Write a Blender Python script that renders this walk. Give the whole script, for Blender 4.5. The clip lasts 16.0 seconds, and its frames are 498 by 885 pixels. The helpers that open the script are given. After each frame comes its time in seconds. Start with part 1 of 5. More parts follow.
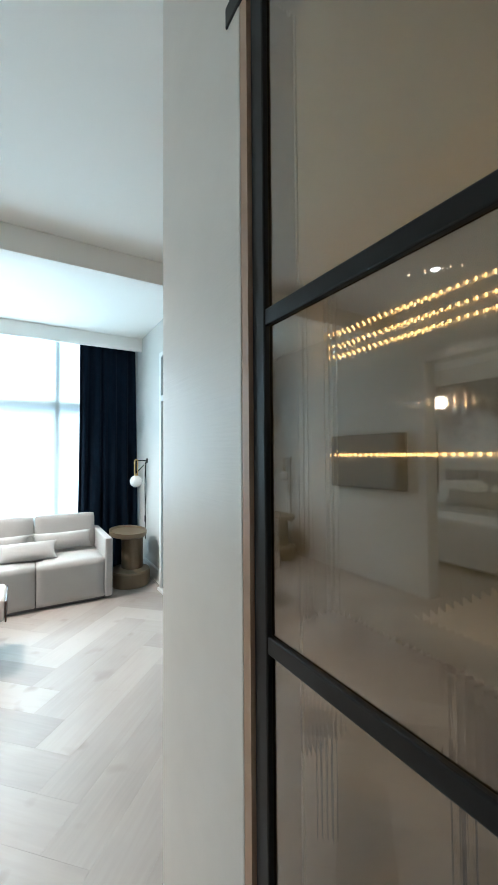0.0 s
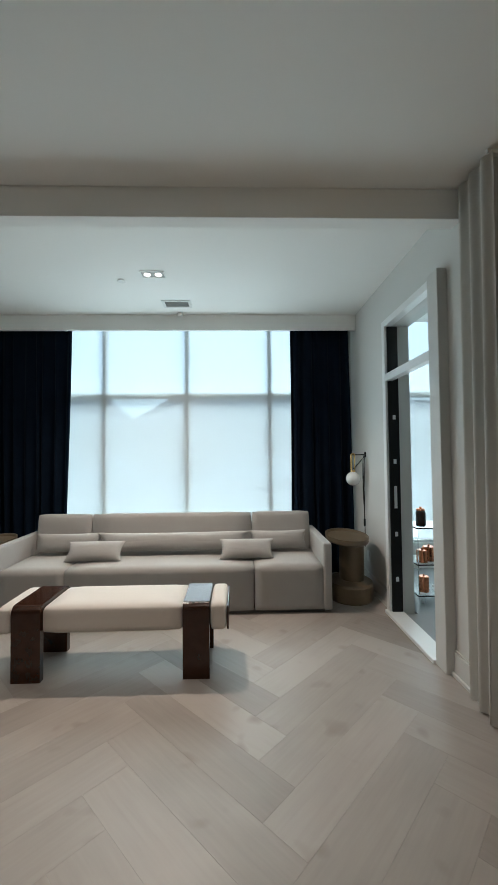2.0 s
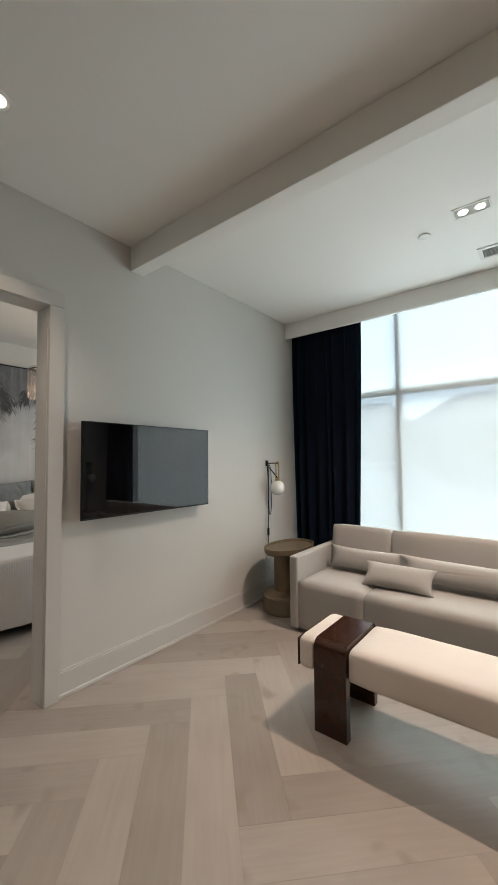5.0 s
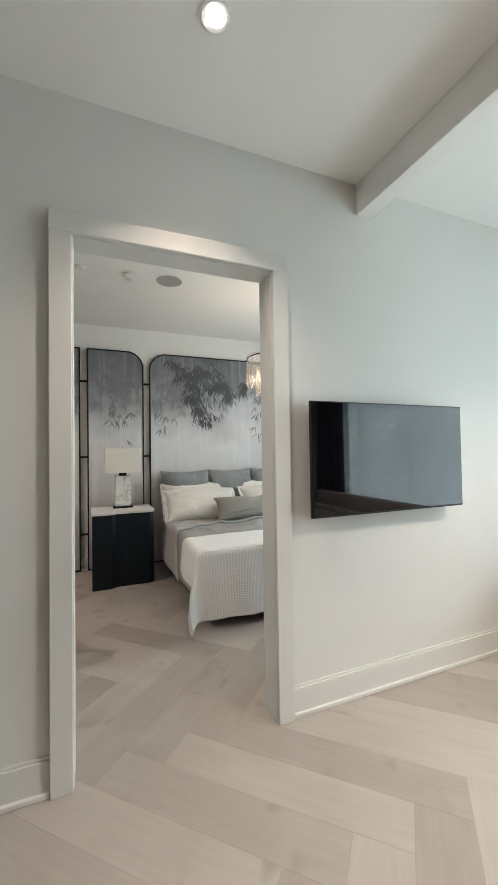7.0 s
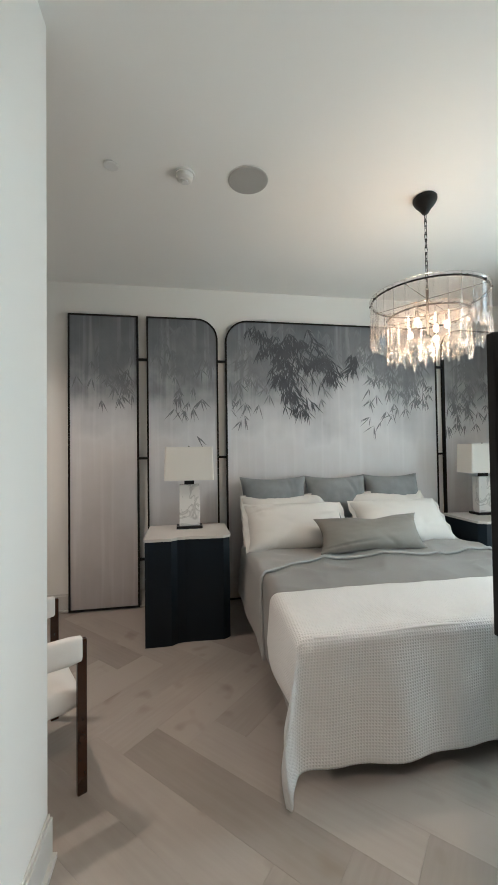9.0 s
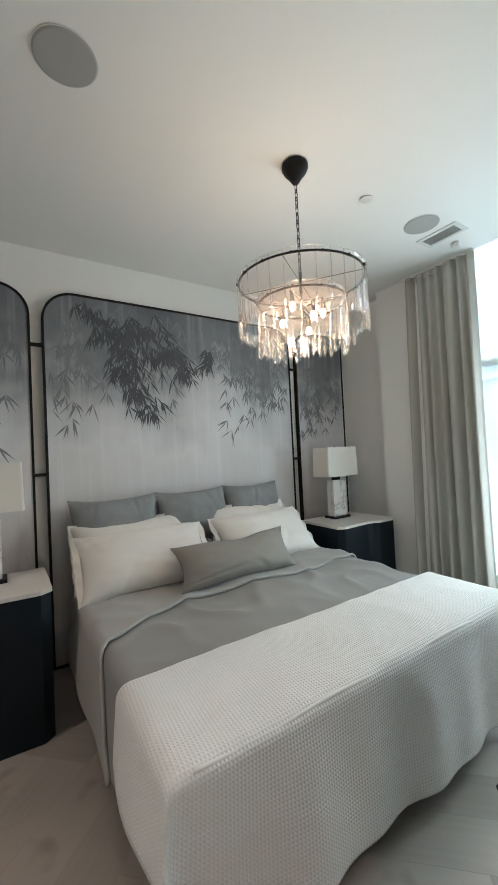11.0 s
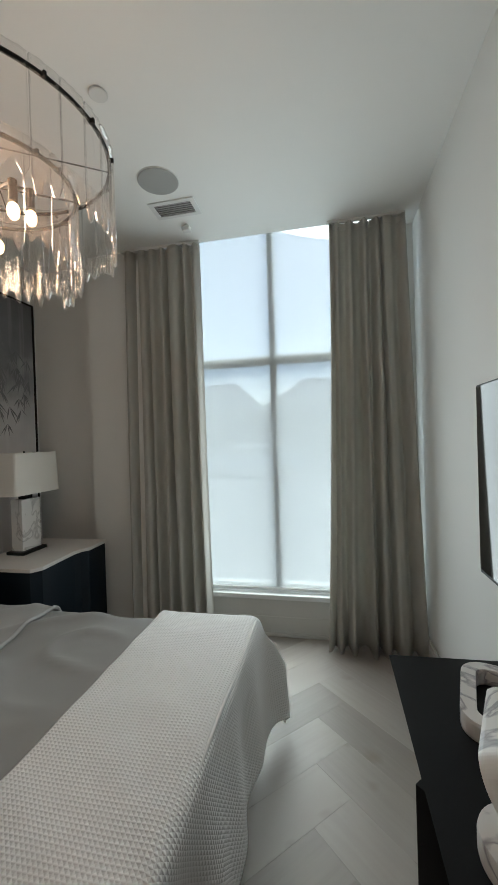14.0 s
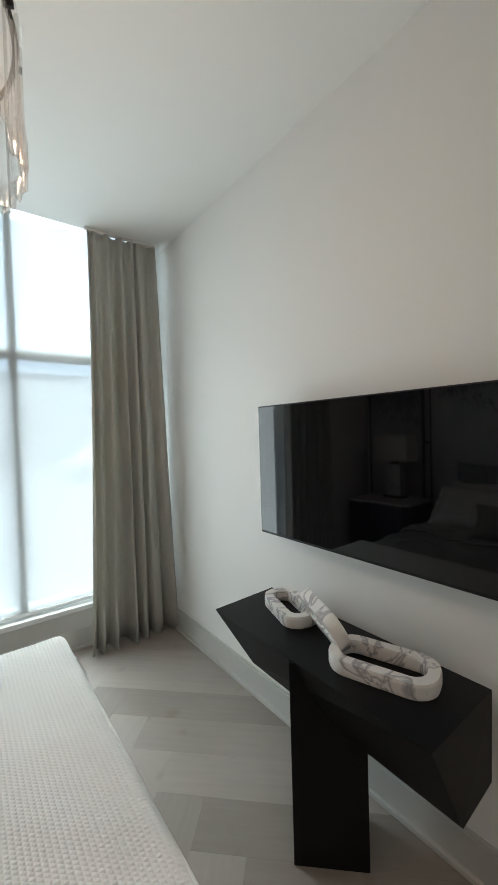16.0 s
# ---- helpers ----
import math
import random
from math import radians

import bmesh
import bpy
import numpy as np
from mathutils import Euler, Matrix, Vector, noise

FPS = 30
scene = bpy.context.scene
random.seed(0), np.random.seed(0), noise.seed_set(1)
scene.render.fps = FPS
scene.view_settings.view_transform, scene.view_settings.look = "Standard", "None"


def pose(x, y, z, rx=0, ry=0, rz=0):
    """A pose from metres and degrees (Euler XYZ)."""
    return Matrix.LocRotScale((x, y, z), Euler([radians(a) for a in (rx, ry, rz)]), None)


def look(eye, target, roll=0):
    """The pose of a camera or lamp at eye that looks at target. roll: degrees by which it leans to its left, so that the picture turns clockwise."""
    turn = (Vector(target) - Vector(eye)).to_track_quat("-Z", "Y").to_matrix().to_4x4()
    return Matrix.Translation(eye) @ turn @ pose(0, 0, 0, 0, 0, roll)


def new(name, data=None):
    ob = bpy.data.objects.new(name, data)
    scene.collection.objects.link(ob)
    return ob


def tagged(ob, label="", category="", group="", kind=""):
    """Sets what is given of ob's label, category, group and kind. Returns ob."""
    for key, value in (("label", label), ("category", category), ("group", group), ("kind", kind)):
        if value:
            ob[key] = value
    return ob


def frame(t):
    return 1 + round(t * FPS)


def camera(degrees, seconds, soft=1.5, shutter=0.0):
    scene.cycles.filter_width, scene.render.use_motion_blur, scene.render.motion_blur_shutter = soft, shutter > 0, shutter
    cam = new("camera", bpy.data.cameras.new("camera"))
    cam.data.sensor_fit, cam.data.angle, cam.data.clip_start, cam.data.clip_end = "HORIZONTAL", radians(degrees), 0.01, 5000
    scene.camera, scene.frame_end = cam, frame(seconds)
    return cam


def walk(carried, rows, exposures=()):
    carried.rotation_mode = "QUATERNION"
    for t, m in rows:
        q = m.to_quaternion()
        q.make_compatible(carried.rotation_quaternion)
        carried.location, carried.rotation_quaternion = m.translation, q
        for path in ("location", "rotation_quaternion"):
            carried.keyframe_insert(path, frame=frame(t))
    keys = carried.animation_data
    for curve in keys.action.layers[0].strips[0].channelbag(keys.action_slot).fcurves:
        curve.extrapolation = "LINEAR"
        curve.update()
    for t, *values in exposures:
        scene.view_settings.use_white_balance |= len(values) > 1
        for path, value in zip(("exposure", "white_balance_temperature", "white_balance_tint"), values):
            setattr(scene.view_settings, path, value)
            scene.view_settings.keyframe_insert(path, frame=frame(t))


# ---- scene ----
cam = camera(66.4, 16.0)
PATH = [
    (0, (0.097, 0.02, 1.492), (1.123, 1.736, 1.558), -0.4),
    (0.5, (0.131, 0.198, 1.501), (0.947, 2.024, 1.548), -0.7),
    (1, (0.153, 0.377, 1.498), (0.705, 2.299, 1.554), -0.8),
    (1.5, (0.126, 0.546, 1.502), (0.371, 2.531, 1.549), -0.5),
    (2, (0.091, 0.764, 1.452), (0.148, 2.763, 1.512), -0.6),
    (2.5, (0.064, 0.961, 1.461), (0.056, 2.96, 1.521), -0.9),
    (3, (0.034, 1.186, 1.451), (0.005, 3.185, 1.498), -1.0),
    (3.5, (-0.029, 1.356, 1.477), (-0.167, 3.35, 1.533), -1.0),
    (4, (-0.125, 1.421, 1.477), (-0.635, 3.353, 1.55), -0.8),
    (4.5, (-0.224, 1.423, 1.49), (-1.125, 3.206, 1.571), -0.6),
    (5, (-0.325, 1.393, 1.464), (-1.564, 2.961, 1.557), -0.5),
    (5.2, (-0.343, 1.379, 1.47), (-1.712, 2.834, 1.56), -0.5),
    (7.5, (-1.201, 1.645, 1.453), (-3.108, 2.246, 1.497), -1.0),
    (8, (-1.569, 1.754, 1.45), (-3.532, 2.136, 1.496), -0.9),
    (8.2, (-1.72, 1.775, 1.451), (-3.694, 2.092, 1.493), -0.7),
    (10.3, (-2.86, 1.957, 1.502), (-4.765, 2.561, 1.578), -2.0),
    (10.5, (-2.884, 1.968, 1.49), (-4.743, 2.7, 1.569), -2.1),
    (11, (-2.924, 1.987, 1.516), (-4.6, 3.078, 1.56), -2.7),
    (11.5, (-2.95, 2.001, 1.519), (-4.464, 3.308, 1.55), -2.8),
    (12, (-2.987, 2.069, 1.524), (-4.397, 3.487, 1.544), -2.9),
    (12.5, (-3.07, 2.234, 1.576), (-4.363, 3.76, 1.559), -3.2),
    (13, (-3.139, 2.393, 1.591), (-4.222, 4.074, 1.572), -2.9),
    (13.5, (-3.314, 2.451, 1.593), (-4.121, 4.281, 1.572), -2.2),
    (14, (-3.547, 2.467, 1.558), (-3.953, 4.425, 1.54), -1.8),
    (14.5, (-3.783, 2.501, 1.577), (-3.748, 4.501, 1.54), -1.7),
    (15, (-4.005, 2.469, 1.599), (-3.42, 4.381, 1.572), -1.5),
    (15.3, (-4.114, 2.415, 1.602), (-3.283, 4.234, 1.566), -1.5),
    (15.5, (-4.197, 2.38, 1.593), (-3.222, 4.126, 1.561), -1.5),
    (16, (-4.289, 2.391, 1.59), (-3.074, 3.978, 1.536), -1.7),
]
walk(cam, [(t, look(eye, target, roll)) for t, eye, target, roll in PATH],
     [(0.0, 3.9, 5000, 0), (0.5, 3.7, 5250, 3), (1.5, 2.7, 5500, 4), (2.5, 2.45, 5600, 4), (3.0, 2.3, 5750, 6), (3.5, 2.25, 6150, 13), (5.0, 2.65, 6150, 11), (7.5, 3.65, 5700, 6),
      (8.2, 3.5, 5700, 7), (10.5, 3.35, 5700, 6), (11.5, 2.95, 5600, 7), (12.5, 2.65, 5700, 7), (14.0, 2.3, 6050, 11), (15.0, 2.3, 6050, 12), (16.0, 2.8, 6000, 11)])

# ------------------------------------------------------------ light
SUN_ELEVATION, SUN_TURN = radians(56), radians(10)
world = bpy.data.worlds.new("daylight")
scene.world = world
world.use_nodes = True
_nt = world.node_tree
_sky = _nt.nodes.new("ShaderNodeTexSky")
_sky.sky_type, _sky.sun_disc = "NISHITA", False
_sky.sun_elevation, _sky.sun_rotation = SUN_ELEVATION, SUN_TURN
_sky.air_density, _sky.dust_density = 1.0, 1.0
_nt.links.new(_sky.outputs[0], _nt.nodes["Background"].inputs[0])
_nt.nodes["Background"].inputs[1].default_value = 0.05
_sun = bpy.data.lights.new("sun", "SUN")
_sun.energy, _sun.angle, _sun.color = 0.85, radians(60), (0.87, 1.0, 0.985)
_so = new("sun", _sun)
_so.matrix_world = look((20 * math.cos(SUN_ELEVATION) * math.sin(SUN_TURN), 20 * math.cos(SUN_ELEVATION) * math.cos(SUN_TURN), 20 * math.sin(SUN_ELEVATION)), (0, 0, 0))


def spot(x, y, z, watts, size=105, color=(1.0, 0.75, 0.57), blend=1.0, radius=0.03):
    d = bpy.data.lights.new("downlight_lamp", "SPOT")
    d.energy, d.spot_size, d.spot_blend, d.color, d.shadow_soft_size = watts, radians(size), blend, color, radius
    new("downlight_lamp", d).matrix_world = look((x, y, z), (x, y + 0.001, 0))


def bulb_light(x, y, z, watts):
    d = bpy.data.lights.new("bulb_lamp", "POINT")
    d.energy, d.color, d.shadow_soft_size = watts, (1.0, 0.68, 0.44), 0.09
    new("bulb_lamp", d).matrix_world = Matrix.Translation((x, y, z))


def window_light(x0, x1, watts, tall, mid):
    """Sky light that the blind of one window spreads into the room."""
    d = bpy.data.lights.new("window_daylight", "AREA")
    d.shape, d.size, d.size_y = "RECTANGLE", x1 - x0, tall
    d.energy, d.color = watts, (0.91, 1.0, 0.94)
    xm = (x0 + x1) / 2
    new("window_daylight", d).matrix_world = look((xm, 5.455, mid), (xm, 4.0, mid))


window_light(-1.86, 0.72, 4.6, 2.1, 1.46)
window_light(-4.46, -3.52, 3.3, 1.9, 1.34)
window_light(1.85, 3.4, 2.2, 2.1, 1.46)
spot(-0.73, 4.2, 3.05, 20, 130, radius=0.02)
spot(-0.61, 4.2, 3.05, 20, 130, radius=0.02)
spot(-0.15, 2.0, 3.05, 11)
spot(-2.22, 1.98, 3.05, 10)
spot(-4.75, 0.35, 3.05, 11, 130)

# ------------------------------------------------------------ materials


def material(name, color, rough=0.6, metal=0.0, var=0.08, scale=6.0, bump=0.0, bscale=60.0, spec=0.5, fine=0.04, coat=0.0, sheen=0.0):
    m = bpy.data.materials.new(name)
    m.use_nodes = True
    nt = m.node_tree
    b = nt.nodes["Principled BSDF"]
    b.inputs["Roughness"].default_value, b.inputs["Metallic"].default_value = rough, metal
    b.inputs["Specular IOR Level"].default_value = spec
    b.inputs["Coat Weight"].default_value = coat
    b.inputs["Sheen Weight"].default_value = sheen
    tc = nt.nodes.new("ShaderNodeTexCoord")
    n1, n2 = nt.nodes.new("ShaderNodeTexNoise"), nt.nodes.new("ShaderNodeTexNoise")
    n1.inputs["Scale"].default_value, n2.inputs["Scale"].default_value = scale, bscale
    n1.inputs["Detail"].default_value = 4
    for n in (n1, n2):
        nt.links.new(tc.outputs["Object"], n.inputs["Vector"])
    mix = nt.nodes.new("ShaderNodeMix")
    mix.data_type = "RGBA"
    c = np.array(color)
    mix.inputs[6].default_value = (*np.clip(c * (1 - var), 0, 1), 1)
    mix.inputs[7].default_value = (*np.clip(c * (1 + var), 0, 1), 1)
    add = nt.nodes.new("ShaderNodeMath")
    add.operation = "MULTIPLY_ADD"
    nt.links.new(n2.outputs["Fac"], add.inputs[0])
    add.inputs[1].default_value = fine * 4
    nt.links.new(n1.outputs["Fac"], add.inputs[2])
    nt.links.new(add.outputs[0], mix.inputs["Factor"])
    nt.links.new(mix.outputs[2], b.inputs["Base Color"])
    if bump:
        bp = nt.nodes.new("ShaderNodeBump")
        bp.inputs["Strength"].default_value, bp.inputs["Distance"].default_value = bump, 0.002
        nt.links.new(n2.outputs["Fac"], bp.inputs["Height"])
        nt.links.new(bp.outputs[0], b.inputs["Normal"])
    return m


def glow(name, color, strength):
    m = bpy.data.materials.new(name)
    m.use_nodes = True
    b = m.node_tree.nodes["Principled BSDF"]
    b.inputs["Base Color"].default_value = (*color, 1)
    b.inputs["Emission Color"].default_value = (*color, 1)
    b.inputs["Emission Strength"].default_value = strength
    return m


def glass(name, color=(1, 1, 1), rough=0.0, ior=1.45):
    m = bpy.data.materials.new(name)
    m.use_nodes = True
    b = m.node_tree.nodes["Principled BSDF"]
    b.inputs["Base Color"].default_value = (*color, 1)
    b.inputs["Transmission Weight"].default_value = 1.0
    b.inputs["Roughness"].default_value, b.inputs["IOR"].default_value = rough, ior
    return m


def wave(nt, vec, axis, freq, shape="SINE"):
    """0..1 wave along one axis of vec, freq cycles a metre."""
    sep = nt.nodes.new("ShaderNodeSeparateXYZ")
    nt.links.new(vec, sep.inputs[0])
    k = nt.nodes.new("ShaderNodeMath")
    k.operation = "MULTIPLY"
    k.inputs[1].default_value = freq * 2 * math.pi
    nt.links.new(sep.outputs[axis], k.inputs[0])
    s = nt.nodes.new("ShaderNodeMath")
    s.operation = shape
    nt.links.new(k.outputs[0], s.inputs[0])
    return s.outputs[0]


def fabric(name, color, weave=900.0, bump=0.25, var=0.06, rough=0.9, waffle=0.0, depth=0.001, scale=5.0):
    """Woven cloth; waffle: cells a metre of a raised waffle weave, laid out by the UV map in metres."""
    m = material(name, color, rough, var=var, scale=scale, bscale=weave, bump=bump, spec=0.2, sheen=0.15)
    if waffle:
        nt = m.node_tree
        b = nt.nodes["Principled BSDF"]
        uv = nt.nodes.new("ShaderNodeUVMap")
        a, c = wave(nt, uv.outputs[0], 0, waffle), wave(nt, uv.outputs[0], 1, waffle)
        mx = nt.nodes.new("ShaderNodeMath")
        mx.operation = "MAXIMUM"
        nt.links.new(a, mx.inputs[0])
        nt.links.new(c, mx.inputs[1])
        bp = nt.nodes.new("ShaderNodeBump")
        bp.inputs["Strength"].default_value, bp.inputs["Distance"].default_value = 1.0, depth
        nt.links.new(mx.outputs[0], bp.inputs["Height"])
        nt.links.new(bp.outputs[0], b.inputs["Normal"])
    return m


def blind_cloth():
    """Thin roller-blind screen cloth: part of the light passes straight, part is scattered."""
    m = bpy.data.materials.new("blind_cloth")
    m.use_nodes = True
    nt = m.node_tree
    out = nt.nodes["Material Output"]
    nt.nodes.remove(nt.nodes["Principled BSDF"])
    tr, tl, df = nt.nodes.new("ShaderNodeBsdfTransparent"), nt.nodes.new("ShaderNodeBsdfTranslucent"), nt.nodes.new("ShaderNodeBsdfDiffuse")
    tr.inputs[0].default_value = (0.98, 0.97, 0.92, 1)
    tl.inputs[0].default_value = (0.63, 0.63, 0.605, 1)
    df.inputs[0].default_value = (0.75, 0.76, 0.76, 1)
    m1, m2 = nt.nodes.new("ShaderNodeMixShader"), nt.nodes.new("ShaderNodeMixShader")
    m1.inputs[0].default_value, m2.inputs[0].default_value = 0.30, 0.46
    nt.links.new(tl.outputs[0], m1.inputs[1])
    nt.links.new(df.outputs[0], m1.inputs[2])
    nt.links.new(m1.outputs[0], m2.inputs[1])
    nt.links.new(tr.outputs[0], m2.inputs[2])
    nt.links.new(m2.outputs[0], out.inputs[0])
    return m


def plank_wood():
    """Pale limed oak, each board with its own tone, grain along the board and a few knots."""
    m = material("limed_oak", (0.40, 0.36, 0.315), 0.42, var=0.10, scale=2.0, spec=0.45)
    nt = m.node_tree
    b = nt.nodes["Principled BSDF"]
    tc, info = nt.nodes.new("ShaderNodeTexCoord"), nt.nodes.new("ShaderNodeObjectInfo")
    geo = nt.nodes.new("ShaderNodeNewGeometry")
    rnd = nt.nodes.new("ShaderNodeMath")
    rnd.operation = "ADD"
    nt.links.new(info.outputs["Random"], rnd.inputs[0])
    nt.links.new(geo.outputs["Random Per Island"], rnd.inputs[1])
    off = nt.nodes.new("ShaderNodeVectorMath")
    off.operation = "MULTIPLY_ADD"
    off.inputs[1].default_value = (37.0, 23.0, 11.0)
    nt.links.new(rnd.outputs[0], off.inputs[0])
    uv = nt.nodes.new("ShaderNodeUVMap")
    nt.links.new(uv.outputs[0], off.inputs[2])
    mp = nt.nodes.new("ShaderNodeMapping")
    mp.inputs["Scale"].default_value = (1.2, 16.0, 1.0)
    nt.links.new(off.outputs[0], mp.inputs[0])
    grain, knot, cloud = [nt.nodes.new("ShaderNodeTexNoise") for _ in range(3)]
    grain.inputs["Scale"].default_value, grain.inputs["Detail"].default_value = 3.0, 6
    nt.links.new(mp.outputs[0], grain.inputs["Vector"])
    knot.inputs["Scale"].default_value, knot.inputs["Detail"].default_value = 6.0, 1
    cloud.inputs["Scale"].default_value = 2.2
    nt.links.new(off.outputs[0], knot.inputs["Vector"])
    nt.links.new(off.outputs[0], cloud.inputs["Vector"])
    ramp = nt.nodes.new("ShaderNodeValToRGB")
    ramp.color_ramp.elements[0].position, ramp.color_ramp.elements[1].position = 0.66, 0.80
    ramp.color_ramp.elements[0].color, ramp.color_ramp.elements[1].color = (0, 0, 0, 1), (1, 1, 1, 1)
    nt.links.new(knot.outputs["Fac"], ramp.inputs[0])
    tone = nt.nodes.new("ShaderNodeValToRGB")
    cr = tone.color_ramp
    cr.elements[0].position, cr.elements[0].color = 0.0, (0.18, 0.156, 0.134, 1)
    cr.elements[1].position, cr.elements[1].color = 1.0, (0.38, 0.343, 0.31, 1)
    fr = nt.nodes.new("ShaderNodeMath")
    fr.operation = "FRACT"
    nt.links.new(rnd.outputs[0], fr.inputs[0])
    s1 = nt.nodes.new("ShaderNodeMath")
    s1.operation, s1.inputs[1].default_value = "MULTIPLY_ADD", 0.62
    nt.links.new(fr.outputs[0], s1.inputs[0])
    s2 = nt.nodes.new("ShaderNodeMath")
    s2.operation, s2.inputs[1].default_value, s2.inputs[2].default_value = "MULTIPLY_ADD", 0.55, 0.0
    nt.links.new(cloud.outputs["Fac"], s2.inputs[0])
    s3 = nt.nodes.new("ShaderNodeMath")
    s3.operation, s3.inputs[1].default_value = "MULTIPLY_ADD", 0.35
    nt.links.new(grain.outputs["Fac"], s3.inputs[0])
    nt.links.new(s2.outputs[0], s3.inputs[2])
    nt.links.new(s3.outputs[0], s1.inputs[2])
    nt.links.new(s1.outputs[0], tone.inputs[0])
    mix = nt.nodes.new("ShaderNodeMix")
    mix.data_type = "RGBA"
    mix.inputs[7].default_value = (0.20, 0.165, 0.13, 1)
    kf = nt.nodes.new("ShaderNodeMath")
    kf.operation, kf.inputs[1].default_value = "MULTIPLY", 0.55
    nt.links.new(ramp.outputs[0], kf.inputs[0])
    nt.links.new(kf.outputs[0], mix.inputs["Factor"])
    nt.links.new(tone.outputs[0], mix.inputs[6])
    nt.links.new(mix.outputs[2], b.inputs["Base Color"])
    bp = nt.nodes.new("ShaderNodeBump")
    bp.inputs["Strength"].default_value, bp.inputs["Distance"].default_value = 0.12, 0.001
    nt.links.new(grain.outputs["Fac"], bp.inputs["Height"])
    nt.links.new(bp.outputs[0], b.inputs["Normal"])
    return m


def marble(name, base=(0.72, 0.71, 0.69), vein=(0.22, 0.21, 0.23), scale=5.0, width=0.06, rough=0.25):
    m = material(name, base, rough, var=0.04, scale=4)
    nt = m.node_tree
    b = nt.nodes["Principled BSDF"]
    tc = nt.nodes.new("ShaderNodeTexCoord")
    n = nt.nodes.new("ShaderNodeTexNoise")
    n.inputs["Scale"].default_value, n.inputs["Detail"].default_value, n.inputs["Distortion"].default_value = scale, 5, 1.2
    nt.links.new(tc.outputs["Object"], n.inputs["Vector"])
    ramp = nt.nodes.new("ShaderNodeValToRGB")
    e = ramp.color_ramp.elements
    e[0].position, e[0].color = 0.5 - width, (0, 0, 0, 1)
    e[1].position, e[1].color = 0.5, (1, 1, 1, 1)
    e2 = ramp.color_ramp.elements.new(0.5 + width * 0.6)
    e2.color = (0, 0, 0, 1)
    nt.links.new(n.outputs["Fac"], ramp.inputs[0])
    mix = nt.nodes.new("ShaderNodeMix")
    mix.data_type = "RGBA"
    mix.inputs[6].default_value, mix.inputs[7].default_value = (*base, 1), (*vein, 1)
    k = nt.nodes.new("ShaderNodeMath")
    k.operation, k.inputs[1].default_value = "MULTIPLY", 0.8
    nt.links.new(ramp.outputs[0], k.inputs[0])
    nt.links.new(k.outputs[0], mix.inputs["Factor"])
    nt.links.new(mix.outputs[2], b.inputs["Base Color"])
    return m


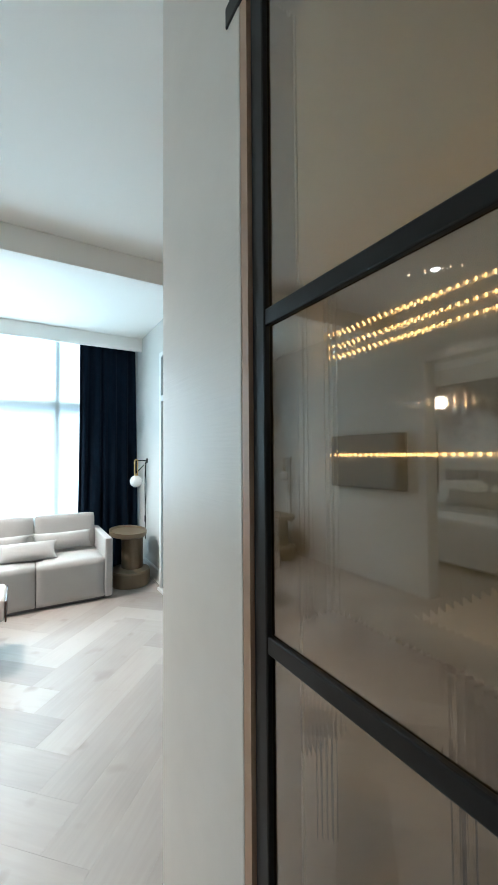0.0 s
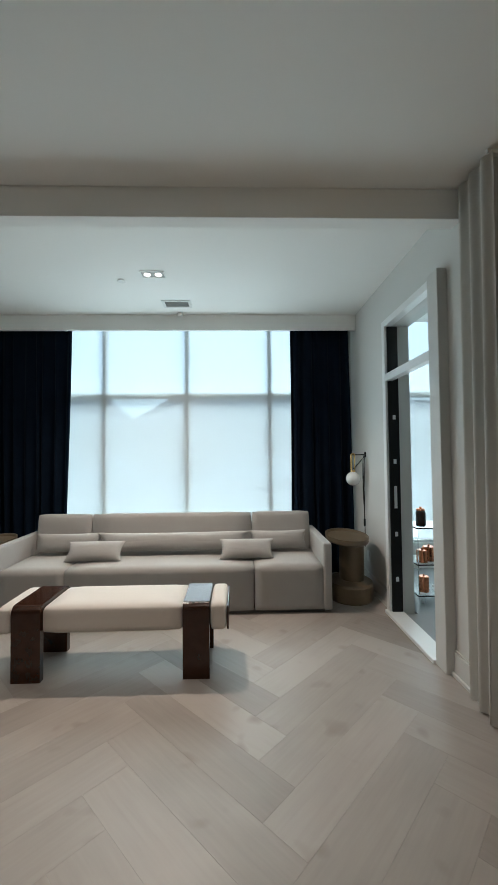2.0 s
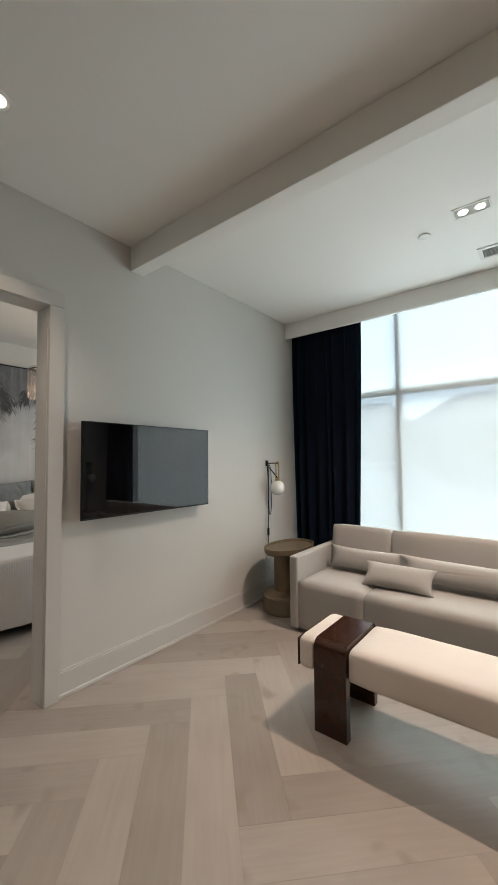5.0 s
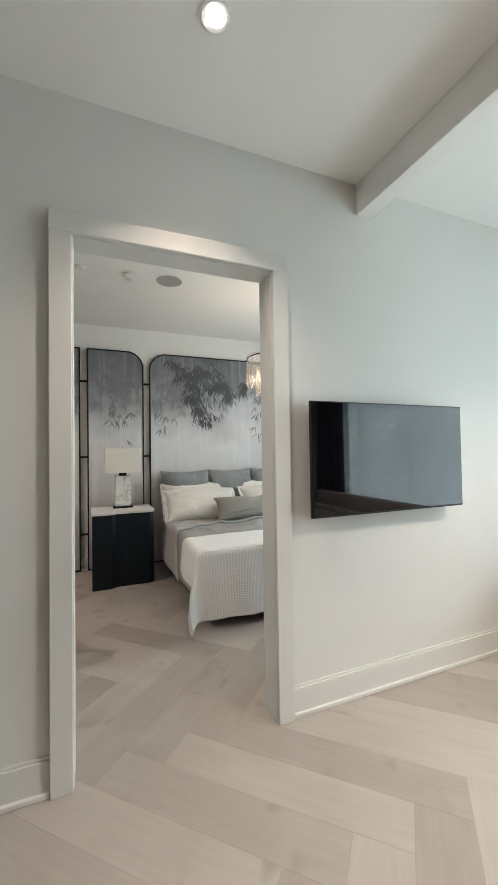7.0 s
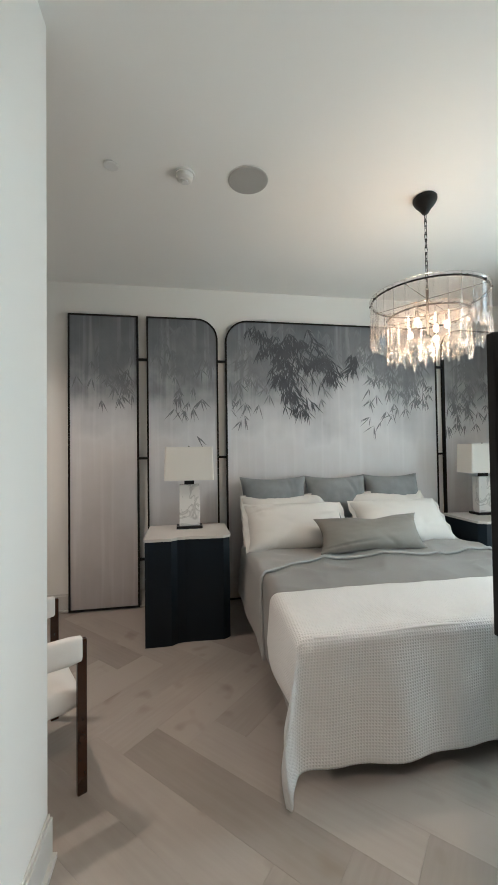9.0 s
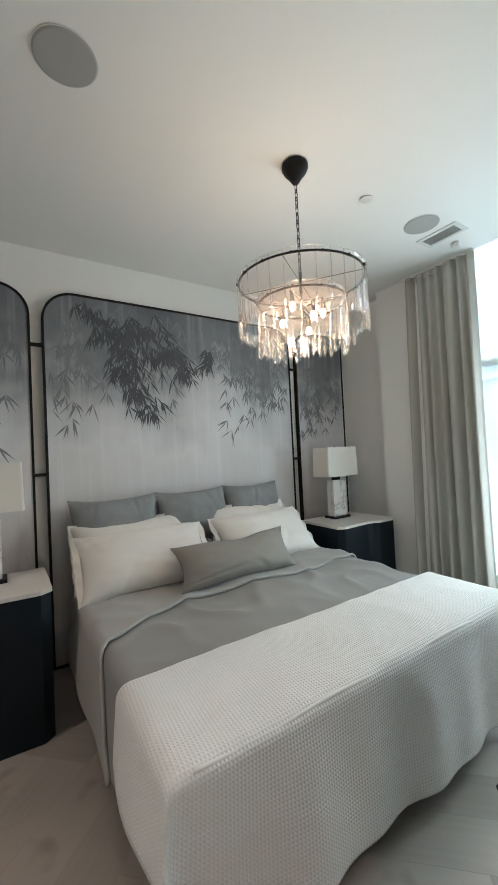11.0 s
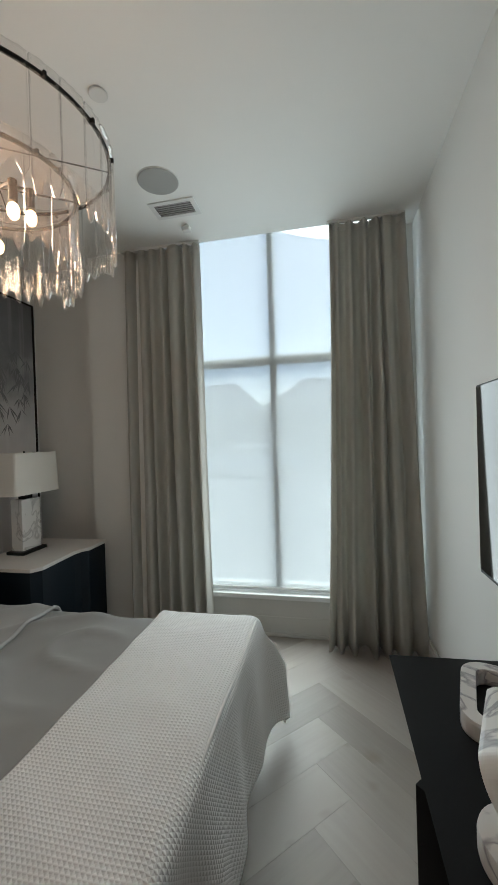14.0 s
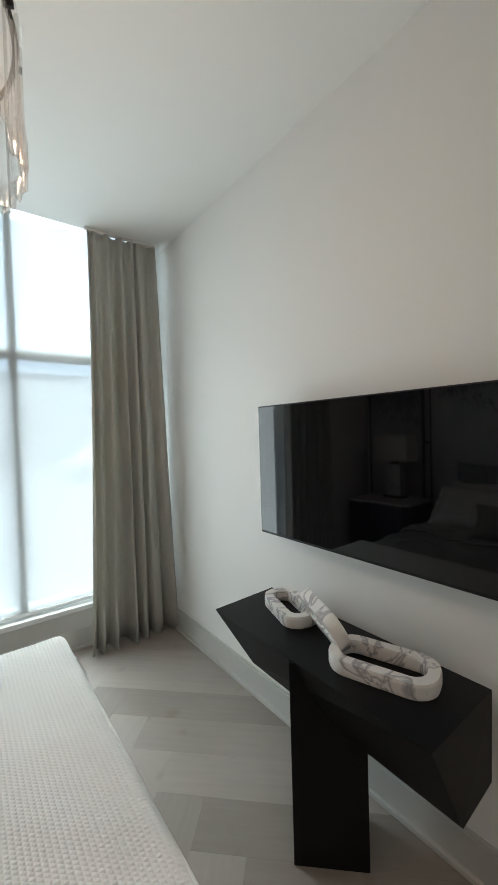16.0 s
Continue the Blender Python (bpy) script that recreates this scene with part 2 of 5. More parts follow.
def ink_wash():
    """Painted canvas: slate-grey mist above fading to pale grey, with faint upright stems."""
    m = material("ink_wash_canvas", (0.5, 0.5, 0.52), 0.75, var=0.05, scale=3, spec=0.2)
    nt = m.node_tree
    b = nt.nodes["Principled BSDF"]
    tc = nt.nodes.new("ShaderNodeTexCoord")
    sep = nt.nodes.new("ShaderNodeSeparateXYZ")
    nt.links.new(tc.outputs["Object"], sep.inputs[0])
    n1 = nt.nodes.new("ShaderNodeTexNoise")
    n1.inputs["Scale"].default_value, n1.inputs["Detail"].default_value = 1.7, 5
    nt.links.new(tc.outputs["Object"], n1.inputs["Vector"])
    mp = nt.nodes.new("ShaderNodeMapping")
    mp.inputs["Scale"].default_value = (1.0, 7.0, 0.35)
    nt.links.new(tc.outputs["Object"], mp.inputs[0])
    n2 = nt.nodes.new("ShaderNodeTexNoise")
    n2.inputs["Scale"].default_value, n2.inputs["Detail"].default_value = 2.2, 3
    nt.links.new(mp.outputs[0], n2.inputs["Vector"])
    h = nt.nodes.new("ShaderNodeMath")
    h.operation, h.inputs[1].default_value = "MULTIPLY_ADD", 1.6
    nt.links.new(n1.outputs["Fac"], h.inputs[0])
    nt.links.new(sep.outputs[2], h.inputs[2])
    h2 = nt.nodes.new("ShaderNodeMath")
    h2.operation, h2.inputs[1].default_value = "MULTIPLY_ADD", 0.35
    nt.links.new(n2.outputs["Fac"], h2.inputs[0])
    nt.links.new(h.outputs[0], h2.inputs[2])
    mr = nt.nodes.new("ShaderNodeMapRange")
    mr.inputs["From Min"].default_value, mr.inputs["From Max"].default_value = 0.75, 3.95
    nt.links.new(h2.outputs[0], mr.inputs["Value"])
    ramp = nt.nodes.new("ShaderNodeValToRGB")
    e = ramp.color_ramp.elements
    e[0].position, e[0].color = 0.0, (0.44, 0.41, 0.405, 1)
    e[1].position, e[1].color = 1.0, (0.13, 0.137, 0.155, 1)
    for p, c in ((0.30, (0.60, 0.58, 0.58, 1)), (0.54, (0.70, 0.70, 0.72, 1)), (0.68, (0.54, 0.55, 0.575, 1)), (0.79, (0.24, 0.25, 0.27, 1))):
        k = ramp.color_ramp.elements.new(p)
        k.color = c
    nt.links.new(mr.outputs[0], ramp.inputs[0])
    # pale upright stems of the painted wood
    mp3 = nt.nodes.new("ShaderNodeMapping")
    mp3.inputs["Scale"].default_value = (1.0, 5.5, 0.22)
    nt.links.new(tc.outputs["Object"], mp3.inputs[0])
    n3 = nt.nodes.new("ShaderNodeTexNoise")
    n3.inputs["Scale"].default_value, n3.inputs["Detail"].default_value = 3.0, 2
    nt.links.new(mp3.outputs[0], n3.inputs["Vector"])
    stem = nt.nodes.new("ShaderNodeMapRange")
    stem.inputs["From Min"].default_value, stem.inputs["From Max"].default_value, stem.inputs["To Max"].default_value = 0.54, 0.68, 0.36
    nt.links.new(n3.outputs["Fac"], stem.inputs["Value"])
    light = nt.nodes.new("ShaderNodeMix")
    light.data_type, light.blend_type = "RGBA", "SCREEN"
    light.inputs[7].default_value = (0.30, 0.30, 0.31, 1)
    nt.links.new(stem.outputs[0], light.inputs["Factor"])
    nt.links.new(ramp.outputs[0], light.inputs[6])
    nt.links.new(light.outputs[2], b.inputs["Base Color"])
    return m


def grass_cloth():
    """Wall covering with fine level ridges."""
    m = material("woven_wallcover", (0.74, 0.68, 0.61), 0.45, var=0.05, scale=8, spec=0.4)
    nt = m.node_tree
    b = nt.nodes["Principled BSDF"]
    tc = nt.nodes.new("ShaderNodeTexCoord")
    mp = nt.nodes.new("ShaderNodeMapping")
    mp.inputs["Scale"].default_value = (3, 3, 90)
    nt.links.new(tc.outputs["Object"], mp.inputs[0])
    n = nt.nodes.new("ShaderNodeTexNoise")
    n.inputs["Scale"].default_value, n.inputs["Detail"].default_value, n.inputs["Distortion"].default_value = 2.0, 4, 0.4
    nt.links.new(mp.outputs[0], n.inputs["Vector"])
    bp = nt.nodes.new("ShaderNodeBump")
    bp.inputs["Strength"].default_value, bp.inputs["Distance"].default_value = 0.22, 0.002
    nt.links.new(n.outputs["Fac"], bp.inputs["Height"])
    nt.links.new(bp.outputs[0], b.inputs["Normal"])
    return m


def cast_glass():
    """Thin clear cast glass: seen through, with a glossy skin and a little milkiness."""
    m = bpy.data.materials.new("clear_cast_glass")
    m.use_nodes = True
    nt = m.node_tree
    nt.nodes.remove(nt.nodes["Principled BSDF"])
    tr, gl, tl = nt.nodes.new("ShaderNodeBsdfTransparent"), nt.nodes.new("ShaderNodeBsdfGlossy"), nt.nodes.new("ShaderNodeBsdfTranslucent")
    tr.inputs[0].default_value = (0.985, 0.985, 0.98, 1)
    gl.inputs["Roughness"].default_value = 0.08
    tl.inputs[0].default_value = (0.86, 0.72, 0.61, 1)
    fr, tc, n, bp = nt.nodes.new("ShaderNodeLayerWeight"), nt.nodes.new("ShaderNodeTexCoord"), nt.nodes.new("ShaderNodeTexNoise"), nt.nodes.new("ShaderNodeBump")
    fr.inputs["Blend"].default_value = 0.26
    n.inputs["Scale"].default_value = 45
    nt.links.new(tc.outputs["Object"], n.inputs["Vector"])
    nt.links.new(n.outputs["Fac"], bp.inputs["Height"])
    bp.inputs["Strength"].default_value, bp.inputs["Distance"].default_value = 0.4, 0.004
    for k in (fr, gl):
        nt.links.new(bp.outputs[0], k.inputs["Normal"])
    m1, m2 = nt.nodes.new("ShaderNodeMixShader"), nt.nodes.new("ShaderNodeMixShader")
    m1.inputs[0].default_value = 0.065
    nt.links.new(tr.outputs[0], m1.inputs[1])
    nt.links.new(tl.outputs[0], m1.inputs[2])
    gloss = nt.nodes.new("ShaderNodeMath")
    gloss.operation, gloss.inputs[1].default_value, gloss.inputs[2].default_value = "MULTIPLY_ADD", 0.7, 0.07
    nt.links.new(fr.outputs["Facing"], gloss.inputs[0])
    nt.links.new(gloss.outputs[0], m2.inputs[0])
    nt.links.new(m1.outputs[0], m2.inputs[1])
    nt.links.new(gl.outputs[0], m2.inputs[2])
    nt.links.new(m2.outputs[0], nt.nodes["Material Output"].inputs[0])
    return m


GREY_PAINT = material("grey_wall_paint", (0.60, 0.595, 0.57), 0.55, var=0.02, scale=1.5, bump=0.05, bscale=160, spec=0.35)
WHITE_PAINT = material("white_wall_paint", (0.83, 0.825, 0.80), 0.6, var=0.02, scale=1.5, bump=0.05, bscale=160, spec=0.3)
CEILING_PAINT = material("ceiling_paint", (0.87, 0.865, 0.84), 0.7, var=0.015, scale=1.2, bump=0.04, bscale=120, spec=0.25)
TRIM_PAINT = material("trim_paint", (0.57, 0.562, 0.537), 0.5, var=0.02, scale=3, spec=0.45)
WHITE_TRIM = material("white_frame_paint", (0.74, 0.745, 0.74), 0.35, var=0.02, scale=3)
OAK = plank_wood()
JOINT = material("floor_joint", (0.21, 0.187, 0.16), 0.8)
BLIND = blind_cloth()
ALU = material("window_aluminium", (0.66, 0.67, 0.67), 0.4, metal=0.3, var=0.04)
NAVY = fabric("navy_curtain_cloth", (0.005, 0.010, 0.019), weave=700, bump=0.2, var=0.2)
NAVY.node_tree.nodes["Principled BSDF"].inputs["Sheen Weight"].default_value = 0.02
NAVY.node_tree.nodes["Principled BSDF"].inputs["Specular IOR Level"].default_value = 0.05
LINEN = fabric("beige_curtain_linen", (0.56, 0.54, 0.50), weave=600, bump=0.3, var=0.06, scale=9)
_tl, _mx = LINEN.node_tree.nodes.new("ShaderNodeBsdfTranslucent"), LINEN.node_tree.nodes.new("ShaderNodeMixShader")
_tl.inputs[0].default_value, _mx.inputs[0].default_value = (0.55, 0.53, 0.47, 1), 0.28
LINEN.node_tree.links.new(LINEN.node_tree.nodes["Principled BSDF"].outputs[0], _mx.inputs[1])
LINEN.node_tree.links.new(_tl.outputs[0], _mx.inputs[2])
LINEN.node_tree.links.new(_mx.outputs[0], LINEN.node_tree.nodes["Material Output"].inputs[0])
UPHOLSTERY = fabric("greige_sofa_cloth", (0.37, 0.355, 0.335), weave=420, bump=0.35, var=0.07)
CREAM = fabric("cream_boucle", (0.60, 0.55, 0.50), weave=500, bump=0.3, var=0.04)
OLIVE = fabric("olive_brown_cloth", (0.17, 0.13, 0.085), weave=500, bump=0.3, var=0.08)
WALNUT = material("dark_walnut", (0.030, 0.010, 0.004), 0.24, var=0.35, scale=14, bump=0.05, bscale=90, coat=0.25, spec=0.35)
BRONZE = material("aged_bronze_wood", (0.155, 0.118, 0.074), 0.38, metal=0.2, var=0.2, scale=5, bump=0.05)
BRASS = material("brushed_brass", (0.55, 0.38, 0.16), 0.28, metal=1.0, var=0.1, scale=30)
BLACK_METAL = material("black_metal", (0.009, 0.009, 0.009), 0.45, var=0.15, scale=20, spec=0.25)
BLACK_LACQUER = material("black_satin_lacquer", (0.006, 0.006, 0.007), 0.45, var=0.2, scale=4, spec=0.16)
SCREEN = material("screen_glass", (0.003, 0.003, 0.004), 0.03, var=0.1, scale=2, spec=0.38)
OPAL = material("opal_glass", (0.80, 0.80, 0.78), 0.18, var=0.01, coat=0.3)
PLASTIC = material("white_plastic", (0.74, 0.74, 0.72), 0.4, var=0.02)
GRILLE = material("speaker_grille_grey", (0.40, 0.40, 0.385), 0.7, var=0.04, bump=0.4, bscale=900)
# dark grey that stands in for shade inside vents and narrow gaps
GAP_SHADOW = material("gap_shadow_grey", (0.13, 0.13, 0.13), 0.6)
LED = glow("downlight_lens", (1.0, 0.86, 0.70), 2.5)
FILAMENT = glow("warm_bulb", (1.0, 0.58, 0.25), 2.2)
CLEAR = cast_glass()
PANE = glass("window_glass", (0.97, 0.99, 0.99), 0.0, 1.02)
ACRYLIC = glass("clear_acrylic", (0.97, 0.99, 0.99), 0.0, 1.08)
SMOKED = glass("bronze_reeded_glass", (0.37, 0.285, 0.165), 0.02, 2.0)
COPPER = material("polished_copper", (0.62, 0.24, 0.12), 0.2, metal=1.0, var=0.1)
NAVY_PAINT = material("midnight_blue_lacquer", (0.004, 0.009, 0.015), 0.4, var=0.25, scale=4, spec=0.25)
STONE_TOP = material("pale_stone_top", (0.62, 0.585, 0.55), 0.35, var=0.05, scale=8)
MARBLE = marble("white_marble", (0.76, 0.75, 0.73), (0.44, 0.43, 0.42), 2.6, 0.02)
MARBLE_VEINED = marble("veined_marble", (0.80, 0.77, 0.74), (0.24, 0.22, 0.25), 5.0, 0.042, 0.3)
SHADE = fabric("white_lamp_shade", (0.74, 0.72, 0.67), weave=900, bump=0.15, var=0.02)
DUVET = fabric("grey_sateen", (0.285, 0.28, 0.272), weave=1200, bump=0.08, var=0.05, rough=0.6)
SHEET = fabric("pale_grey_sheet", (0.37, 0.362, 0.35), weave=1200, bump=0.08, var=0.04, rough=0.65)
WHITE_COTTON = fabric("white_cotton", (0.76, 0.735, 0.70), weave=1200, bump=0.08, var=0.03)
THROW = fabric("white_waffle_cotton", (0.80, 0.79, 0.78), waffle=74.0, depth=0.0012, var=0.03)
VELVET = fabric("blue_grey_velvet", (0.24, 0.255, 0.265), weave=800, bump=0.2, var=0.35, scale=7)
TAUPE = fabric("taupe_sateen", (0.25, 0.235, 0.215), weave=1200, bump=0.1, var=0.06, rough=0.6)
BASE_GREY = fabric("charcoal_bed_base", (0.13, 0.125, 0.12), weave=500, bump=0.2)
CANVAS = ink_wash()
INK = material("dark_ink", (0.10, 0.106, 0.118), 0.8, var=0.3, scale=9, spec=0.1)
INK_PALE = material("thin_ink", (0.22, 0.228, 0.245), 0.8, var=0.3, scale=7, spec=0.1)
WALLCOVER = grass_cloth()
WARM_WOOD = material("warm_oak_edge", (0.42, 0.27, 0.17), 0.5, var=0.12, scale=20)
TILE_GREY = material("grey_terrace_tile", (0.21, 0.215, 0.22), 0.5, var=0.08, scale=3, bump=0.1)
ASPHALT = material("pale_concrete", (0.26, 0.26, 0.255), 0.95, var=0.15, scale=3, spec=0.0)
FACADE = material("far_render", (0.16, 0.155, 0.15), 0.9, spec=0.1, var=0.08, scale=0.6)
ROOFING = material("far_roof_tile", (0.12, 0.12, 0.125), 0.8, var=0.1, scale=0.8)
CAR_WHITE = material("white_car_paint", (0.75, 0.76, 0.77), 0.3, var=0.01, coat=0.5)
RUBBER = material("black_rubber", (0.02, 0.02, 0.02), 0.7)

# ------------------------------------------------------------ mesh tools


def link(name, bm, mat, parent=None, label="", smooth=False):
    me = bpy.data.meshes.new(name)
    bmesh.ops.recalc_face_normals(bm, faces=bm.faces)
    bm.to_mesh(me)
    bm.free()
    if mat:
        me.materials.append(mat)
    if smooth:
        me.polygons.foreach_set("use_smooth", [True] * len(me.polygons))
    ob = new(name, me)
    if parent:
        ob.parent = parent
    if label:
        ob["label"] = label
    return ob


def part(name, bm, mat, parent, label="", smooth=False):
    """One mesh under a thing or under a part."""
    return link(name, bm, mat, parent, label, smooth)


def thing(name, label, category, group="", at=(0, 0, 0), turn=0):
    e = new(name)
    e.empty_display_size = 0.1
    e.matrix_world = pose(*at, 0, 0, turn)
    return tagged(e, label, category, group)


def box(x0, x1, y0, y1, z0, z1, bevel=0.0, seg=2, bm=None):
    b = bmesh.new()
    m = Matrix.Translation(((x0 + x1) / 2, (y0 + y1) / 2, (z0 + z1) / 2)) @ Matrix.Diagonal((abs(x1 - x0), abs(y1 - y0), abs(z1 - z0), 1))
    bmesh.ops.create_cube(b, size=1, matrix=m)
    if bevel:
        bmesh.ops.bevel(b, geom=b.edges[:], offset=bevel, segments=seg, profile=0.5, affect="EDGES")
    if bm is None:
        return b
    return join(bm, b)


def join(bm, b):
    me = bpy.data.meshes.new("tmp")
    b.to_mesh(me)
    b.free()
    bm.from_mesh(me)
    bpy.data.meshes.remove(me)
    return bm


def boxes(*rows, bevel=0.0):
    bm = bmesh.new()
    for r in rows:
        box(*r, bevel=bevel, bm=bm)
    return bm


def cyl(r, z0, z1, x=0, y=0, seg=32, bevel=0.0, r2=None, bm=None):
    b = bmesh.new()
    bmesh.ops.create_cone(b, cap_ends=True, segments=seg, radius1=r, radius2=r if r2 is None else r2, depth=z1 - z0, matrix=Matrix.Translation((x, y, (z0 + z1) / 2)))
    if bevel:
        rim = [e for e in b.edges if len(e.link_faces) == 2 and any(len(f.verts) > 4 for f in e.link_faces)]
        bmesh.ops.bevel(b, geom=rim, offset=bevel, segments=3, profile=0.5, affect="EDGES")
    return b if bm is None else join(bm, b)


def ball(r, x=0, y=0, z=0, u=24, v=16, scale=(1, 1, 1)):
    b = bmesh.new()
    bmesh.ops.create_uvsphere(b, u_segments=u, v_segments=v, radius=r, matrix=Matrix.Translation((x, y, z)) @ Matrix.Diagonal((*scale, 1)))
    return b


def lathe(profile, seg=32, x=0, y=0):
    """Turned shape from (radius, height) pairs."""
    b = bmesh.new()
    rings = []
    for r, z in profile:
        rings.append([b.verts.new((x + r * math.cos(2 * math.pi * i / seg), y + r * math.sin(2 * math.pi * i / seg), z)) for i in range(seg)])
    for a, c in zip(rings, rings[1:]):
        for i in range(seg):
            b.faces.new((a[i], a[(i + 1) % seg], c[(i + 1) % seg], c[i]))
    b.faces.new(rings[0][::-1])
    b.faces.new(rings[-1])
    return b


def prism(outline, z0, z1, bevel=0.0):
    """Upright solid over a plan outline."""
    b = bmesh.new()
    f = b.faces.new([b.verts.new((x, y, z0)) for x, y in outline])
    r = bmesh.ops.extrude_face_region(b, geom=[f])
    bmesh.ops.translate(b, vec=(0, 0, z1 - z0), verts=[v for v in r["geom"] if isinstance(v, bmesh.types.BMVert)])
    if bevel:
        bmesh.ops.bevel(b, geom=b.edges[:], offset=bevel, segments=2, profile=0.5, affect="EDGES")
    return b


def tube(points, r, seg=8, closed=False):
    """Round bar along a polyline."""
    b = bmesh.new()
    pts = [Vector(p) for p in points]
    rings = []
    n = len(pts)
    for i, p in enumerate(pts):
        a = pts[(i - 1) % n] if closed or i else pts[0]
        c = pts[(i + 1) % n] if closed or i < n - 1 else pts[-1]
        d = (c - a).normalized()
        q = d.to_track_quat("Z", "Y")
        rings.append([b.verts.new(p + q @ Vector((r * math.cos(2 * math.pi * k / seg), r * math.sin(2 * math.pi * k / seg), 0))) for k in range(seg)])
    pairs = list(zip(rings, rings[1:])) + ([(rings[-1], rings[0])] if closed else [])
    for a, c in pairs:
        for k in range(seg):
            b.faces.new((a[k], a[(k + 1) % seg], c[(k + 1) % seg], c[k]))
    if not closed:
        b.faces.new(rings[0][::-1])
        b.faces.new(rings[-1])
    return b


def surface(fn, nu, nv, uv=None):
    """Grid of fn(i/nu, j/nv) with an optional UV map in metres."""
    b = bmesh.new()
    vs = [[b.verts.new(fn(i / nu, j / nv)) for j in range(nv + 1)] for i in range(nu + 1)]
    lay = b.loops.layers.uv.new("UVMap") if uv else None
    for i in range(nu):
        for j in range(nv):
            f = b.faces.new((vs[i][j], vs[i + 1][j], vs[i + 1][j + 1], vs[i][j + 1]))
            if uv:
                for lp, (a, c) in zip(f.loops, ((i, j), (i + 1, j), (i + 1, j + 1), (i, j + 1))):
                    lp[lay].uv = uv(a / nu, c / nv)
    return b


def thicken(ob, t, offset=0.0):
    m = ob.modifiers.new("thickness", "SOLIDIFY")
    m.thickness, m.offset = t, offset
    return ob


def setting(name, bm, mat, label="", category="", parent=None):
    ob = link(name, bm, mat, parent)
    return tagged(ob, label, category, kind="structure")


# ------------------------------------------------------------ the building
CEIL, GLASS_Y = 3.095, 5.45
WX0, WX1 = -2.895, -2.775          # wall between the rooms
setting("ceiling", boxes((-6.4, 3.7, -1.75, 5.31, CEIL, CEIL + 0.25), (-6.4, -4.95, 5.31, 5.46, CEIL, CEIL + 0.25), (-2.98, 3.7, 5.31, 5.46, CEIL, CEIL + 0.25),
                         (-4.95, -2.98, 5.31, 5.46, CEIL + 0.17, CEIL + 0.25)), CEILING_PAINT, "smooth matt white painted ceiling", "ceiling")
floor = setting("floor", box(-6.4, 3.7, -1.75, 5.7, -0.12, -0.004), JOINT, "limed oak herringbone board floor", "floor")

setting("wall_dividing", boxes((WX0, WX1, -1.6, 1.465, 0, CEIL), (WX0, WX1, 2.452, 5.45, 0, CEIL), (WX0, WX1, 1.465, 2.452, 2.44, CEIL)),
        GREY_PAINT, "grey painted wall with a tall door opening", "wall")
setting("wall_bedroom_face", boxes((WX0 - 0.006, WX0 - 0.001, 2.56, 5.45, 0, CEIL), (WX0 - 0.006, WX0 - 0.001, 1.345, 2.56, 2.56, CEIL)),
        WHITE_PAINT, "white painted face of the dividing wall", "wall")
setting("wall_bed", box(-6.25, -6.1, -1.75, 5.7, 0, CEIL), WHITE_PAINT, "white painted wall behind the bed", "wall")
setting("wall_bedroom_south", box(-6.1, WX1, -1.75, -1.6, 0, CEIL), WHITE_PAINT, "plain white painted wall", "wall")
setting("wall_closet", box(-3.81, WX0 - 0.001, 1.22, 1.345, 0, CEIL), WHITE_PAINT, "short white wall beside the bedroom entrance", "wall")
setting("wall_south", box(WX1, 3.7, -1.75, -1.6, 0, CEIL), GREY_PAINT, "plain grey painted wall", "wall")
setting("wall_east", boxes((1.5, 1.66, 2.95, 3.375, 0, CEIL), (1.5, 1.66, 4.18, 5.45, 0, CEIL), (1.5, 1.66, 3.375, 4.18, 2.6, CEIL)),
        GREY_PAINT, "grey painted wall with a glazed terrace door", "wall")
setting("wall_nook_east", box(2.7, 2.85, -1.6, 2.95, 0, CEIL), GREY_PAINT, "plain grey wall of the dining nook", "wall")
setting("wall_nook_north", box(1.66, 3.7, 2.8, 2.95, 0, CEIL), GREY_PAINT, "plain grey wall behind a curtain", "wall")
setting("wall_terrace_east", box(3.55, 3.7, 2.95, 5.45, 0, CEIL), WHITE_PAINT, "white wall of the glazed terrace", "wall")
# street front with its window openings
FX = ((-4.95, -2.98), (-2.6, 1.35), (1.75, 3.5))
SILL, HEAD, TOP = 0.33, 3.60, 3.70
front = [(-6.25, FX[0][0], GLASS_Y, 5.7, 0, TOP), (FX[0][1], FX[1][0], GLASS_Y, 5.7, 0, TOP), (FX[1][1], FX[2][0], GLASS_Y, 5.7, 0, TOP), (FX[2][1], 3.7, GLASS_Y, 5.7, 0, TOP)]
for a, c in FX:
    front += [(a, c, GLASS_Y, 5.7, 0, SILL), (a, c, GLASS_Y, 5.7, HEAD, TOP)]
setting("wall_street", boxes(*front), WHITE_PAINT, "white painted street wall with tall windows", "wall")
setting("wall_pilaster", box(-5.46, -5.0, 5.30, GLASS_Y, 0, CEIL), WHITE_PAINT, "white painted corner pilaster", "wall")
setting("beam", box(WX1, 1.5, 3.06, 3.172, 2.905, CEIL, 0.004), CEILING_PAINT, "white painted dropped ceiling beam", "beam")
setting("valance", box(WX1, 1.5, 5.215, 5.25, 2.915, CEIL, 0.003), CEILING_PAINT, "white painted curtain pelmet below the ceiling", "pelmet")


